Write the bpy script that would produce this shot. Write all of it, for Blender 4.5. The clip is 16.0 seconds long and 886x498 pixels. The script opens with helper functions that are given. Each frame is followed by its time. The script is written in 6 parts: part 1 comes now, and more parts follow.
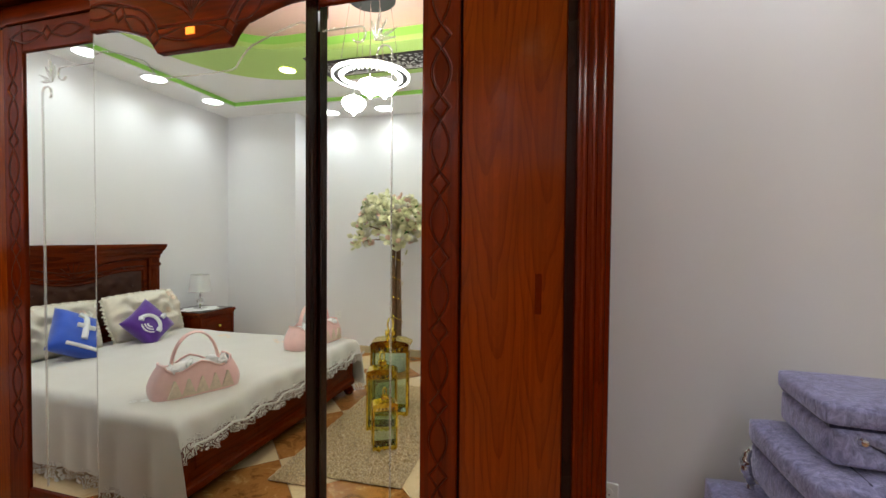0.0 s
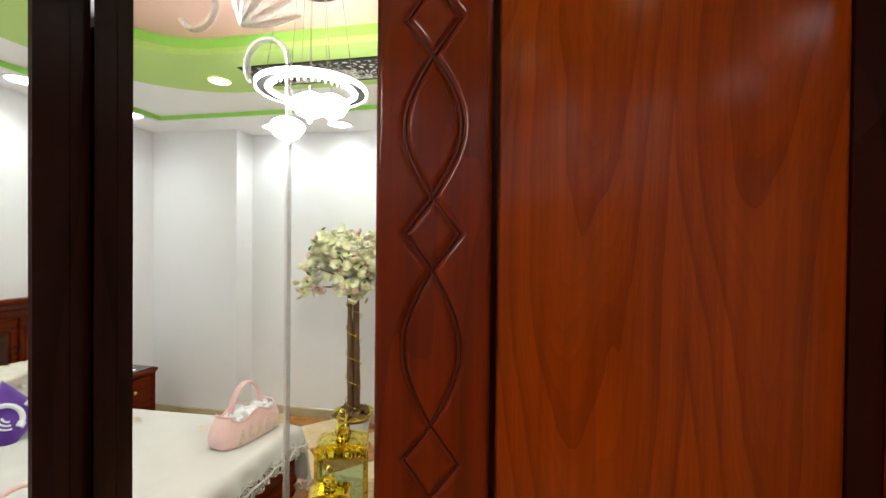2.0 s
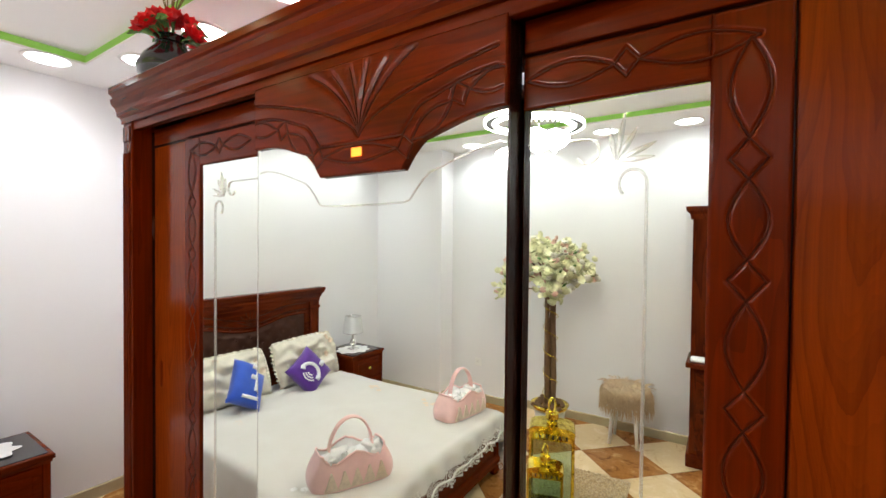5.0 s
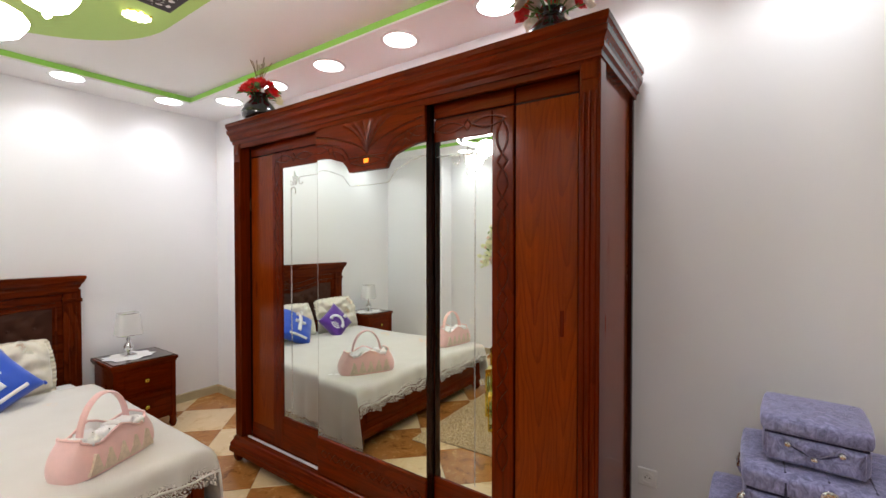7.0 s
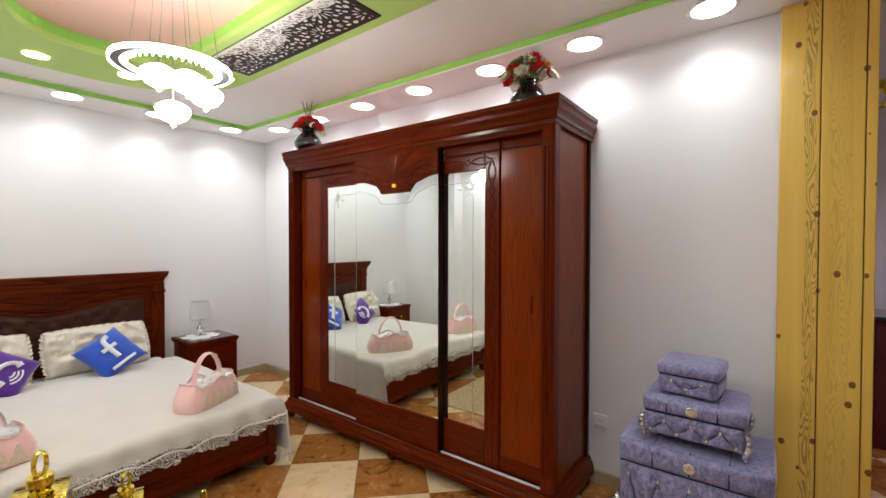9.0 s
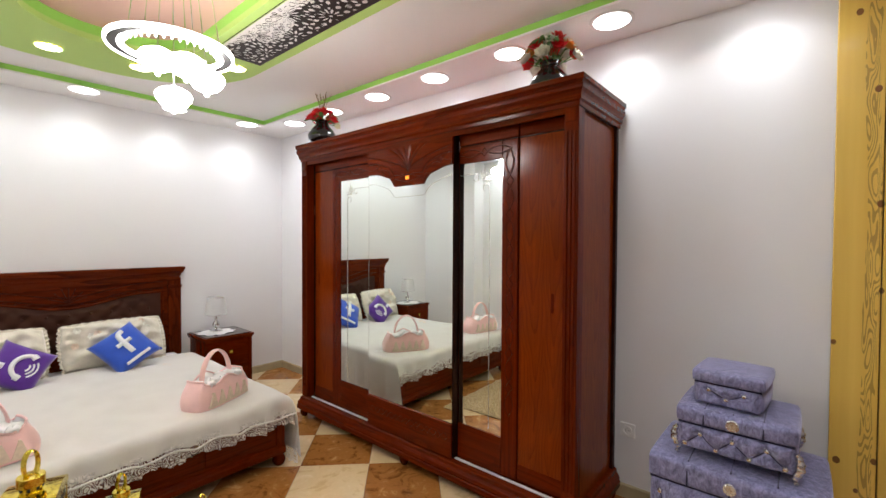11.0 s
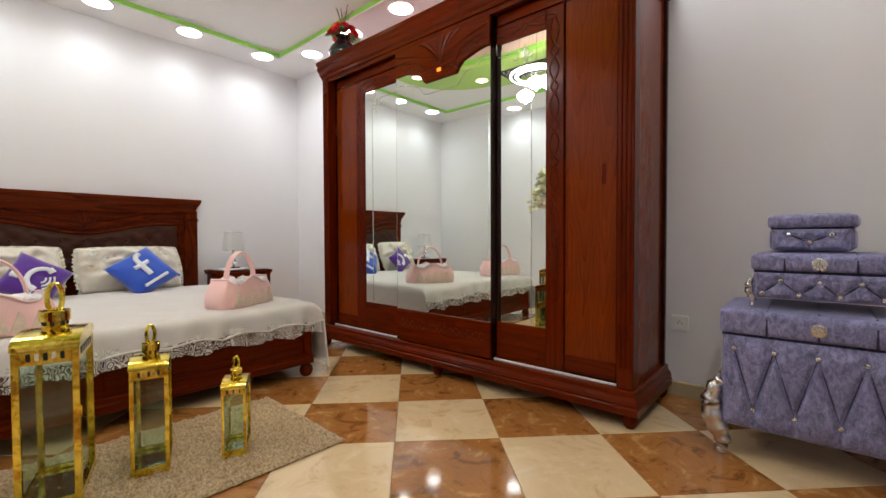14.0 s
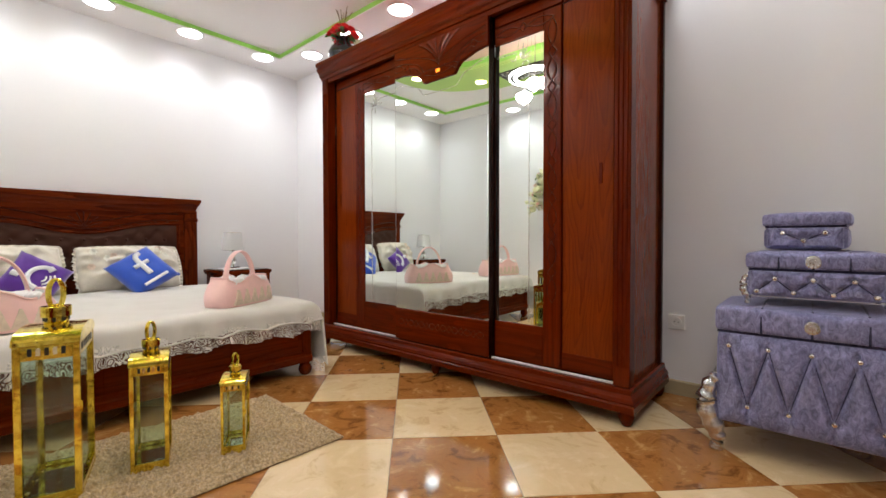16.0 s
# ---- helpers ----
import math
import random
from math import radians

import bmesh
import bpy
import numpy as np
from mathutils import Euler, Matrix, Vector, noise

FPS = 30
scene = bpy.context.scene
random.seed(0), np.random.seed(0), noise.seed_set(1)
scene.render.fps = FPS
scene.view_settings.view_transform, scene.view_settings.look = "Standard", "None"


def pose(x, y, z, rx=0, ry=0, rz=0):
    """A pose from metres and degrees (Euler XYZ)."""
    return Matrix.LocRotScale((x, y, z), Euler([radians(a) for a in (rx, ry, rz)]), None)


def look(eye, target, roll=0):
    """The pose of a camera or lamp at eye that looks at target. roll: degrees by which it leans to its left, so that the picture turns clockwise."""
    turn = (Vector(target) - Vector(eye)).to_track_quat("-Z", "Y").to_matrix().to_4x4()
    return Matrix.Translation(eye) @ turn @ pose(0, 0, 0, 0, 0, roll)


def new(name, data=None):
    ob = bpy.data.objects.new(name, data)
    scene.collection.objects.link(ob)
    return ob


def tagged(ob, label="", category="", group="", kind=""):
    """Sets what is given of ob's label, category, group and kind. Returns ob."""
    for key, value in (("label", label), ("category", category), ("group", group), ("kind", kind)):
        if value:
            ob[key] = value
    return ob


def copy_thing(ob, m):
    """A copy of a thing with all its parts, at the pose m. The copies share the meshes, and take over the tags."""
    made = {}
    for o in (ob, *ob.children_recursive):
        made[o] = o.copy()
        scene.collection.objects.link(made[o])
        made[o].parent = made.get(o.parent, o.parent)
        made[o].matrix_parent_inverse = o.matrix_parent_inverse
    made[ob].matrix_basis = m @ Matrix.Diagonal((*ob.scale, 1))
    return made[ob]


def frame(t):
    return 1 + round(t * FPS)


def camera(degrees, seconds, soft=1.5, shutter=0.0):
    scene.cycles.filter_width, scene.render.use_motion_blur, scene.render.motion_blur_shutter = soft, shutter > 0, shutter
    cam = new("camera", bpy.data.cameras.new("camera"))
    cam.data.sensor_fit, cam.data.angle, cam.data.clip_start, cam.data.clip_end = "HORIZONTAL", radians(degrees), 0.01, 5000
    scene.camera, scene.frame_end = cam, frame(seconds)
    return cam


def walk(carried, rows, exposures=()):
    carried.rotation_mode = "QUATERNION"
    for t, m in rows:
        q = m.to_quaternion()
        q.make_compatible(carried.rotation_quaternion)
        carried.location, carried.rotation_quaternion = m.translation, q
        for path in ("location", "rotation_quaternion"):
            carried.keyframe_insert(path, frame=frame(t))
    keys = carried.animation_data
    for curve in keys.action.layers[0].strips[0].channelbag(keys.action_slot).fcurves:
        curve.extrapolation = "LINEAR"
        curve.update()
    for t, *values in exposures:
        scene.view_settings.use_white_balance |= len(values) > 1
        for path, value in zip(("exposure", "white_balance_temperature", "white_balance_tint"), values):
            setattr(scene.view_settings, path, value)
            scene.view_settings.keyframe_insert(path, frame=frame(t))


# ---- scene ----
cam = camera(92.2, 16.0)
PATH = [
    (0, (1.042, 1.532, 1.311), (0.501, 3.457, 1.261), 0.5),
    (0.5, (0.912, 1.9, 1.315), (0.496, 3.855, 1.268), 0.4),
    (1, (0.856, 2.162, 1.392), (0.476, 4.125, 1.357), 0.5),
    (1.5, (0.817, 2.237, 1.501), (0.424, 4.198, 1.475), 0.6),
    (2, (0.812, 2.244, 1.64), (0.429, 4.207, 1.618), 0.6),
    (2.5, (0.806, 2.233, 1.751), (0.438, 4.199, 1.725), 0.3),
    (3, (0.797, 2.216, 1.875), (0.42, 4.18, 1.859), 0.8),
    (3.5, (0.767, 2.185, 1.899), (0.389, 4.149, 1.884), 0.7),
    (4, (0.728, 2.098, 1.877), (0.224, 4.034, 1.846), 0.4),
    (4.5, (0.704, 1.983, 1.812), (-0.18, 3.776, 1.779), 0.5),
    (5, (0.7, 1.821, 1.704), (-0.392, 3.496, 1.667), 0.6),
    (5.2, (0.726, 1.744, 1.661), (-0.39, 3.403, 1.625), 0.8),
    (7.3, (1.718, 0.9, 1.483), (0.554, 2.526, 1.447), -0.1),
    (7.5, (1.809, 0.848, 1.475), (0.634, 2.466, 1.438), 0.0),
    (8, (1.939, 0.698, 1.471), (0.748, 2.304, 1.439), 0.3),
    (8.5, (1.997, 0.521, 1.478), (0.791, 2.116, 1.445), 0.1),
    (9, (2.034, 0.421, 1.53), (0.819, 2.01, 1.493), 0.1),
    (9.2, (2.033, 0.421, 1.526), (0.814, 2.007, 1.487), 0.1),
    (11.3, (1.947, 0.632, 1.5), (0.647, 2.151, 1.459), 0.3),
    (11.5, (1.89, 0.677, 1.508), (0.598, 2.203, 1.465), 0.3),
    (12, (1.753, 0.719, 1.457), (0.454, 2.239, 1.41), 0.3),
    (12.5, (1.735, 0.611, 1.376), (0.439, 2.134, 1.331), 0.4),
    (13, (1.783, 0.525, 1.284), (0.479, 2.041, 1.24), 0.1),
    (13.5, (1.779, 0.546, 1.066), (0.472, 2.059, 1.016), -0.0),
    (14, (1.749, 0.547, 0.867), (0.438, 2.056, 0.817), -0.2),
    (14.5, (1.755, 0.551, 0.798), (0.443, 2.06, 0.746), -0.3),
    (15, (1.761, 0.553, 0.81), (0.45, 2.062, 0.763), -0.2),
    (15.5, (1.768, 0.55, 0.827), (0.457, 2.059, 0.784), -0.2),
    (16, (1.765, 0.539, 0.851), (0.455, 2.05, 0.81), -0.1),
]
walk(cam, [(t, look(eye, target, roll)) for t, eye, target, roll in PATH], exposures=[(0.0, -0.15), (0.5, -0.1), (1.5, 0.15), (3.0, 0.25), (5.0, 0.25), (7.3, 0.05), (12.5, 0.02), (13.5, -0.07), (14.5, -0.06), (15.5, 0.12), (16.0, 0.14)])

# ---- world, lamps ----
world = bpy.data.worlds.new("world")
scene.world = world
world.use_nodes = True
world.node_tree.nodes["Background"].inputs[0].default_value = (0.55, 0.5, 0.6, 1)
world.node_tree.nodes["Background"].inputs[1].default_value = 0.02

SOFFIT, TRAY, RECESS = 2.675, 2.725, 2.815
X_W, X_E, Y_N, Y_S = -2.70, 2.42, 3.15, -0.74
N_LIGHTS = [(1.80 - 0.63 * i, 2.895) for i in range(7)]
W_LIGHTS = [(-2.388, 2.60), (-2.388, 1.945), (-2.388, 1.31), (-2.388, 0.67), (-2.388, 0.03)]
S_LIGHTS = [(-1.42 + 0.63 * i, -0.50) for i in range(6)]
E_LIGHTS = [(2.10, 2.1), (2.10, 1.4), (2.10, 0.7), (2.10, 0.0)]
WARM_SPOTS = [(-1.70, 1.02), (-1.64, 1.50), (-1.13, 1.935), (-1.21, 0.45), (1.29, 1.02), (1.22, 1.50), (0.75, 1.935), (0.80, 0.45)]


def area_lamp(name, x, y, z, size, watts, colour):
    lamp = bpy.data.lights.new(name, "AREA")
    lamp.shape, lamp.size, lamp.energy, lamp.color, lamp.spread = "DISK", size, watts, colour, radians(132)
    ob = new(name, lamp)
    ob.matrix_world = pose(x, y, z)
    return ob


for lx, ly in N_LIGHTS + W_LIGHTS + S_LIGHTS + E_LIGHTS:
    area_lamp("downlight_lamp", lx, ly, SOFFIT - 0.008, 0.19, 2.25, (0.945, 0.98, 1.0))
# Added fill without a fixture, brightens the hall past the pillar.
area_lamp("hall_fill", 3.6, 4.4, SOFFIT - 0.008, 0.16, 9.0, (0.95, 0.8, 1.0))
for lx, ly in WARM_SPOTS:
    area_lamp("spot_lamp", lx, ly, TRAY - 0.012, 0.07, 6.0, (1.0, 0.90, 0.75))


# ---- materials ----
class Nodes:
    """A small builder for one node material."""

    def __init__(self, name, rough=0.5, metal=0.0, spec=0.5, coat=0.0, coat_rough=0.1, sheen=0.0):
        self.mat = bpy.data.materials.new(name)
        self.mat.use_nodes = True
        self.tree = self.mat.node_tree
        self.bsdf = self.tree.nodes["Principled BSDF"]
        for key, value in (("Roughness", rough), ("Metallic", metal), ("Specular IOR Level", spec), ("Coat Weight", coat), ("Coat Roughness", coat_rough), ("Sheen Weight", sheen)):
            self.bsdf.inputs[key].default_value = value

    def add(self, kind, **values):
        node = self.tree.nodes.new(kind)
        for key, value in values.items():
            if key in ("operation", "blend_type", "data_type", "wave_type", "bands_direction", "feature", "rings_direction", "wave_profile"):
                if key == "operation":
                    node.operation = value
                elif key == "blend_type":
                    node.blend_type = value
                elif key == "data_type":
                    node.data_type = value
                elif key == "wave_type":
                    node.wave_type = value
                elif key == "bands_direction":
                    node.bands_direction = value
                elif key == "rings_direction":
                    node.rings_direction = value
                elif key == "wave_profile":
                    node.wave_profile = value
                else:
                    node.feature = value
            else:
                node.inputs[key.replace("_", " ")].default_value = value
        return node

    def link(self, a, b):
        self.tree.links.new(a, b)

    def coords(self, scale, generated=False):
        tc = self.add("ShaderNodeTexCoord")
        mp = self.add("ShaderNodeMapping", Scale=scale)
        self.link(tc.outputs["Generated" if generated else "Object"], mp.inputs[0])
        return mp.outputs[0]

    def noise(self, vector, scale, detail=4.0, rough=0.55, distortion=0.0):
        n = self.add("ShaderNodeTexNoise", Scale=scale, Detail=detail, Roughness=rough, Distortion=distortion)
        self.link(vector, n.inputs["Vector"])
        return n.outputs["Fac"]

    def math(self, operation, a, b=0.0):
        n = self.add("ShaderNodeMath", operation=operation)
        for slot, v in ((0, a), (1, b)):
            if isinstance(v, (int, float)):
                n.inputs[slot].default_value = v
            else:
                self.link(v, n.inputs[slot])
        return n.outputs[0]

    def ramp(self, fac, stops):
        n = self.add("ShaderNodeValToRGB")
        while len(n.color_ramp.elements) < len(stops):
            n.color_ramp.elements.new(0.5)
        for e, (at, c) in zip(n.color_ramp.elements, stops):
            e.position, e.color = at, (*c, 1)
        self.link(fac, n.inputs[0])
        return n.outputs[0]

    def mix(self, fac, a, b, blend="MIX"):
        n = self.add("ShaderNodeMix", data_type="RGBA", blend_type=blend)
        for slot, v in ((0, fac), (6, a), (7, b)):
            if isinstance(v, (int, float)):
                n.inputs[slot].default_value = v
            elif isinstance(v, tuple):
                n.inputs[slot].default_value = (*v, 1)
            else:
                self.link(v, n.inputs[slot])
        return n.outputs[2]

    def colour(self, c):
        if isinstance(c, tuple):
            self.bsdf.inputs["Base Color"].default_value = (*c, 1)
        else:
            self.link(c, self.bsdf.inputs["Base Color"])
        return self

    def bump(self, height, strength=0.2, distance=0.002):
        n = self.add("ShaderNodeBump", Strength=strength, Distance=distance)
        self.link(height, n.inputs["Height"])
        self.link(n.outputs[0], self.bsdf.inputs["Normal"])
        return self

    def roughness(self, fac, low, high):
        n = self.add("ShaderNodeMapRange", To_Min=low, To_Max=high)
        self.link(fac, n.inputs[0])
        self.link(n.outputs[0], self.bsdf.inputs["Roughness"])
        return self


def plain(name, c, rough=0.5, metal=0.0, vary=0.12, scale=9.0, bump=0.0, **more):
    n = Nodes(name, rough, metal, **more)
    v = n.coords((1, 1, 1))
    f1 = n.noise(v, scale, 5)
    dark = tuple(k * (1 - vary) for k in c)
    n.colour(n.mix(f1, dark, tuple(min(1.0, k * (1 + vary * 0.6)) for k in c)))
    if bump:
        n.bump(n.noise(v, scale * 14, 3), bump, 0.002)
    return n.mat


def wood(name, along, light, dark, rings=8.0, rough=0.15, coat=0.0, size=6.0, figured=0.75):
    """Polished veneer with flame figure and fine pores along one axis."""
    n = Nodes(name, rough, spec=0.12, coat=coat, coat_rough=0.09)
    s, fine = [1.0, 1.0, 1.0], [90.0, 90.0, 90.0]
    s["xyz".index(along)], fine["xyz".index(along)] = 0.13, 2.2
    v = n.coords(tuple(s))
    figure = n.noise(v, size, 3.0, 0.42, 0.35)
    saw = n.math("FRACT", n.math("MULTIPLY", figure, rings))
    edge = n.math("POWER", saw, 2.5)
    pores = n.noise(n.coords(tuple(fine)), 1.0, 3.0, 0.6)
    cloud = n.noise(n.coords((1, 1, 1)), 1.3, 3.0)
    mid = tuple((a * 0.6 + b * 0.4) for a, b in zip(light, dark))
    base = n.mix(cloud, mid, light)
    base = n.mix(n.math("MULTIPLY", edge, figured), base, dark)
    base = n.mix(n.math("MULTIPLY", n.math("SUBTRACT", 0.62, pores), 1.1), base, dark)
    n.colour(base)
    n.roughness(cloud, rough * 0.75, rough * 1.35)
    n.bump(pores, 0.08, 0.0006)
    return n.mat


MAHOGANY = dict(light=(0.165, 0.0165, 0.0009), dark=(0.010, 0.0009, 0.0003), figured=0.3)
wood_z = wood("mahogany_upright", "z", **MAHOGANY)
wood_x = wood("mahogany_lengthwise", "x", **MAHOGANY)
wood_y = wood("mahogany_across", "y", **MAHOGANY)


def flame_veneer(name, light, dark):
    """Crown-cut veneer: nested drooping flames with a dark trailing edge, fine pores along the grain."""
    n = Nodes(name, 0.14, spec=0.15)
    v = n.coords((1.0, 1.0, 0.2))
    tc = n.add("ShaderNodeTexCoord")
    sep = n.add("ShaderNodeSeparateXYZ")
    n.link(tc.outputs["Object"], sep.inputs[0])
    drift = n.math("MULTIPLY", n.math("SUBTRACT", n.noise(n.coords((3, 3, 1.3)), 1.0, 2.0), 0.5), 0.16)
    across = n.math("ADD", n.math("ADD", sep.outputs[0], sep.outputs[1]), drift)
    crown = n.math("PINGPONG", across, 0.06)
    climb = n.math("MULTIPLY", n.math("POWER", crown, 1.7), 300.0)
    uneven = n.math("MULTIPLY", n.noise(n.coords((9, 9, 2.2)), 1.0, 3.0, 0.5, 0.3), 2.6)
    wobble = n.noise(n.coords((34, 34, 12)), 1.0, 3.0)
    field = n.math("ADD", n.math("SUBTRACT", n.math("ADD", n.math("MULTIPLY", sep.outputs[2], 4.6), uneven), climb), n.math("MULTIPLY", wobble, 0.22))
    saw = n.math("FRACT", field)
    edge = n.math("POWER", n.math("SUBTRACT", 1.0, saw), 3.2)
    late = n.math("FRACT", n.math("MULTIPLY", field, 5.0))
    pores = n.noise(n.coords((150.0, 150.0, 3.0)), 1.0, 3.0, 0.6)
    cloud = n.noise(n.coords((1, 1, 0.6)), 2.6, 3.0)
    mid = tuple(p * 0.6 + q * 0.4 for p, q in zip(light, dark))
    c = n.mix(cloud, mid, light)
    c = n.mix(n.math("MULTIPLY", edge, 0.42), c, dark)
    c = n.mix(n.math("MULTIPLY", late, 0.14), c, dark)
    c = n.mix(n.math("MULTIPLY", n.math("SUBTRACT", 0.66, pores), 0.9), c, dark)
    n.colour(c)
    n.roughness(cloud, 0.10, 0.2)
    n.bump(n.math("ADD", pores, n.math("MULTIPLY", n.noise(v, 9.0, 2.0), 1.5)), 0.07, 0.0008)
    return n.mat


panel_z = flame_veneer("flame_veneer", (0.275, 0.041, 0.0024), (0.055, 0.0047, 0.0005))
dark_wood = wood("dark_edge_and_shade_wood", "z", (0.03, 0.007, 0.004), (0.012, 0.003, 0.002), rough=0.25)
# Darker than the wood around it: groove shade and stain put into the colour.
groove_shade_wood = plain("shaded_line_wood", (0.06, 0.007, 0.0014), 0.3, spec=0.15)
head_wood = wood("headboard_wood", "y", (0.17, 0.024, 0.004), (0.035, 0.004, 0.001))
head_wood_z = wood("headboard_post_wood", "z", (0.17, 0.024, 0.004), (0.035, 0.004, 0.001))


def wall_paint(name, c):
    n = Nodes(name, 0.6, spec=0.25)
    v = n.coords((1, 1, 1))
    big = n.noise(v, 0.9, 4)
    n.colour(n.mix(big, tuple(k * 0.95 for k in c), c))
    n.bump(n.noise(v, 260, 3), 0.12, 0.0006)
    return n.mat


wall_white = wall_paint("white_wall_paint", (0.855, 0.845, 0.865))
ceiling_white = wall_paint("white_ceiling_paint", (0.91, 0.89, 0.88))
ceiling_green = wall_paint("lime_green_paint", (0.52, 0.75, 0.22))
edge_green = wall_paint("bright_green_paint", (0.36, 0.74, 0.14))
ceiling_pink = wall_paint("salmon_pink_paint", (0.80, 0.52, 0.44))


def tile_material(name, light, mid, dark, scale):
    n = Nodes(name, 0.07, spec=0.6)
    v = n.coords((1, 1, 1))
    info = n.add("ShaderNodeObjectInfo")
    shift = n.add("ShaderNodeVectorMath", operation="ADD")
    n.link(v, shift.inputs[0])
    spread = n.add("ShaderNodeCombineXYZ")
    for k in range(3):
        n.link(n.math("MULTIPLY", info.outputs["Random"], 31.0 + 17 * k), spread.inputs[k])
    n.link(spread.outputs[0], shift.inputs[1])
    vec = shift.outputs[0]
    f1 = n.noise(vec, scale, 8, 0.68, 0.9)
    f2 = n.noise(vec, scale * 5, 5, 0.6, 0.3)
    c = n.ramp(f1, [(0.36, dark), (0.46, mid), (0.55, mid), (0.66, light)])
    c = n.mix(n.math("MULTIPLY", f2, 0.45), c, dark)
    c = n.mix(n.math("MULTIPLY", info.outputs["Random"], 0.18), c, mid)
    n.colour(c)
    n.roughness(f2, 0.05, 0.11)
    return n.mat


tile_cream = tile_material("cream_marble_tile", (0.86, 0.68, 0.44), (0.76, 0.57, 0.34), (0.56, 0.37, 0.19), 5.0)
tile_brown = tile_material("brown_marble_tile", (0.70, 0.38, 0.14), (0.42, 0.175, 0.045), (0.16, 0.052, 0.012), 8.5)
grout = plain("tile_grout", (0.30, 0.21, 0.13), 0.8)
base_tile = plain("beige_skirting_tile", (0.50, 0.42, 0.26), 0.2, vary=0.25, scale=7)


def velvet(name, c):
    n = Nodes(name, 0.75, spec=0.2, sheen=0.9)
    v = n.coords((1, 1, 1))
    nap = n.noise(n.coords((1.6, 1.6, 0.9)), 34, 7, 0.75, 0.9)
    n.colour(n.ramp(nap, [(0.34, tuple(k * 0.5 for k in c)), (0.50, c), (0.66, tuple(min(1, k * 1.6) for k in c))]))
    n.bsdf.inputs["Sheen Tint"].default_value = (0.75, 0.75, 1, 1)
    n.bsdf.inputs["Sheen Roughness"].default_value = 0.35
    n.bump(n.math("ADD", nap, n.noise(v, 60, 4)), 0.45, 0.006)
    return n.mat


lilac_velvet = velvet("lilac_grey_velvet", (0.225, 0.222, 0.385))
brown_leather = plain("brown_tufted_leather", (0.06, 0.020, 0.011), 0.5, bump=0.2, spec=0.2)


def sheet_gold():
    """Thin polished brass-gold sheet, slightly buckled, with dark reflections painted in as mottled patches."""
    n = Nodes("polished_gold", 0.1, 1.0)
    v = n.coords((1, 1, 1))
    n.colour(n.ramp(n.noise(v, 28, 5, 0.7, 0.6), [(0.36, (0.46, 0.32, 0.035)), (0.5, (0.88, 0.68, 0.09)), (0.7, (1.0, 0.86, 0.20))]))
    n.roughness(n.noise(v, 60, 4), 0.06, 0.2)
    n.bump(n.noise(v, 18, 2), 0.35, 0.006)
    return n.mat


gold = sheet_gold()
silver = plain("antique_silver", (0.80, 0.80, 0.83), 0.22, 0.95, vary=0.5, scale=45, bump=0.3)
chrome = plain("chrome", (0.8, 0.8, 0.8), 0.08, 1.0)
bright_metal = plain("bright_satin_metal", (0.92, 0.92, 0.92), 0.3, 0.35, vary=0.04)
black_gloss = plain("glossy_black", (0.008, 0.008, 0.009), 0.15, coat=0.6)
black_satin = plain("satin_black", (0.012, 0.011, 0.011), 0.45)
dark_brown_panel = plain("dark_brown_cut_panel", (0.016, 0.008, 0.006), 0.5)
white_plastic = plain("white_plastic", (0.88, 0.87, 0.86), 0.3)
crystal = plain("crystal_button", (0.9, 0.9, 0.88), 0.05, 0.85, vary=0.3, scale=120)
green_leaf = plain("green_leaf", (0.10, 0.24, 0.05), 0.5, vary=0.4, scale=40)
red_petal = plain("red_petal", (0.86, 0.008, 0.012), 0.5, vary=0.4, scale=60)
white_petal = plain("white_petal", (0.87, 0.85, 0.74), 0.55, vary=0.15, scale=60)
yellow_petal = plain("orange_petal", (0.75, 0.28, 0.04), 0.5, vary=0.3, scale=60)
cream_petal = plain("cream_blossom", (0.92, 0.91, 0.60), 0.6, vary=0.25, scale=25)
pink_petal = plain("pink_blossom", (0.82, 0.55, 0.45), 0.6, vary=0.2, scale=25)
bark = plain("brown_bark", (0.17, 0.09, 0.04), 0.85, vary=0.5, scale=30, bump=0.7)
straw = plain("dry_grass", (0.22, 0.15, 0.05), 0.8)
pink_satin = plain("pink_quilted_satin", (0.91, 0.58, 0.55), 0.5, vary=0.12, scale=25, bump=0.25, sheen=0.4)
pink_trim = plain("pink_satin_trim", (0.88, 0.55, 0.52), 0.4, sheen=0.3)
white_satin = plain("white_satin", (0.87, 0.85, 0.845), 0.35, vary=0.1, scale=20, bump=0.3)
beige_lace = plain("beige_embroidery", (0.80, 0.64, 0.50), 0.7, vary=0.3, scale=60, bump=0.5)
blue_cloth = plain("bright_blue_plush", (0.004, 0.07, 0.52), 0.7, vary=0.25, scale=16, bump=0.3, sheen=0.5)
purple_cloth = plain("deep_purple_plush", (0.085, 0.006, 0.27), 0.7, vary=0.25, scale=16, bump=0.3, sheen=0.5)
white_print = plain("white_print", (0.82, 0.82, 0.84), 0.6)
fur = plain("beige_long_fur", (0.55, 0.40, 0.25), 0.9, vary=0.35, scale=50, bump=0.8)
white_lacquer = plain("white_lacquer", (0.8, 0.79, 0.77), 0.3)
orange_gem = plain("amber_bulb_glass", (0.9, 0.3, 0.03), 0.2)


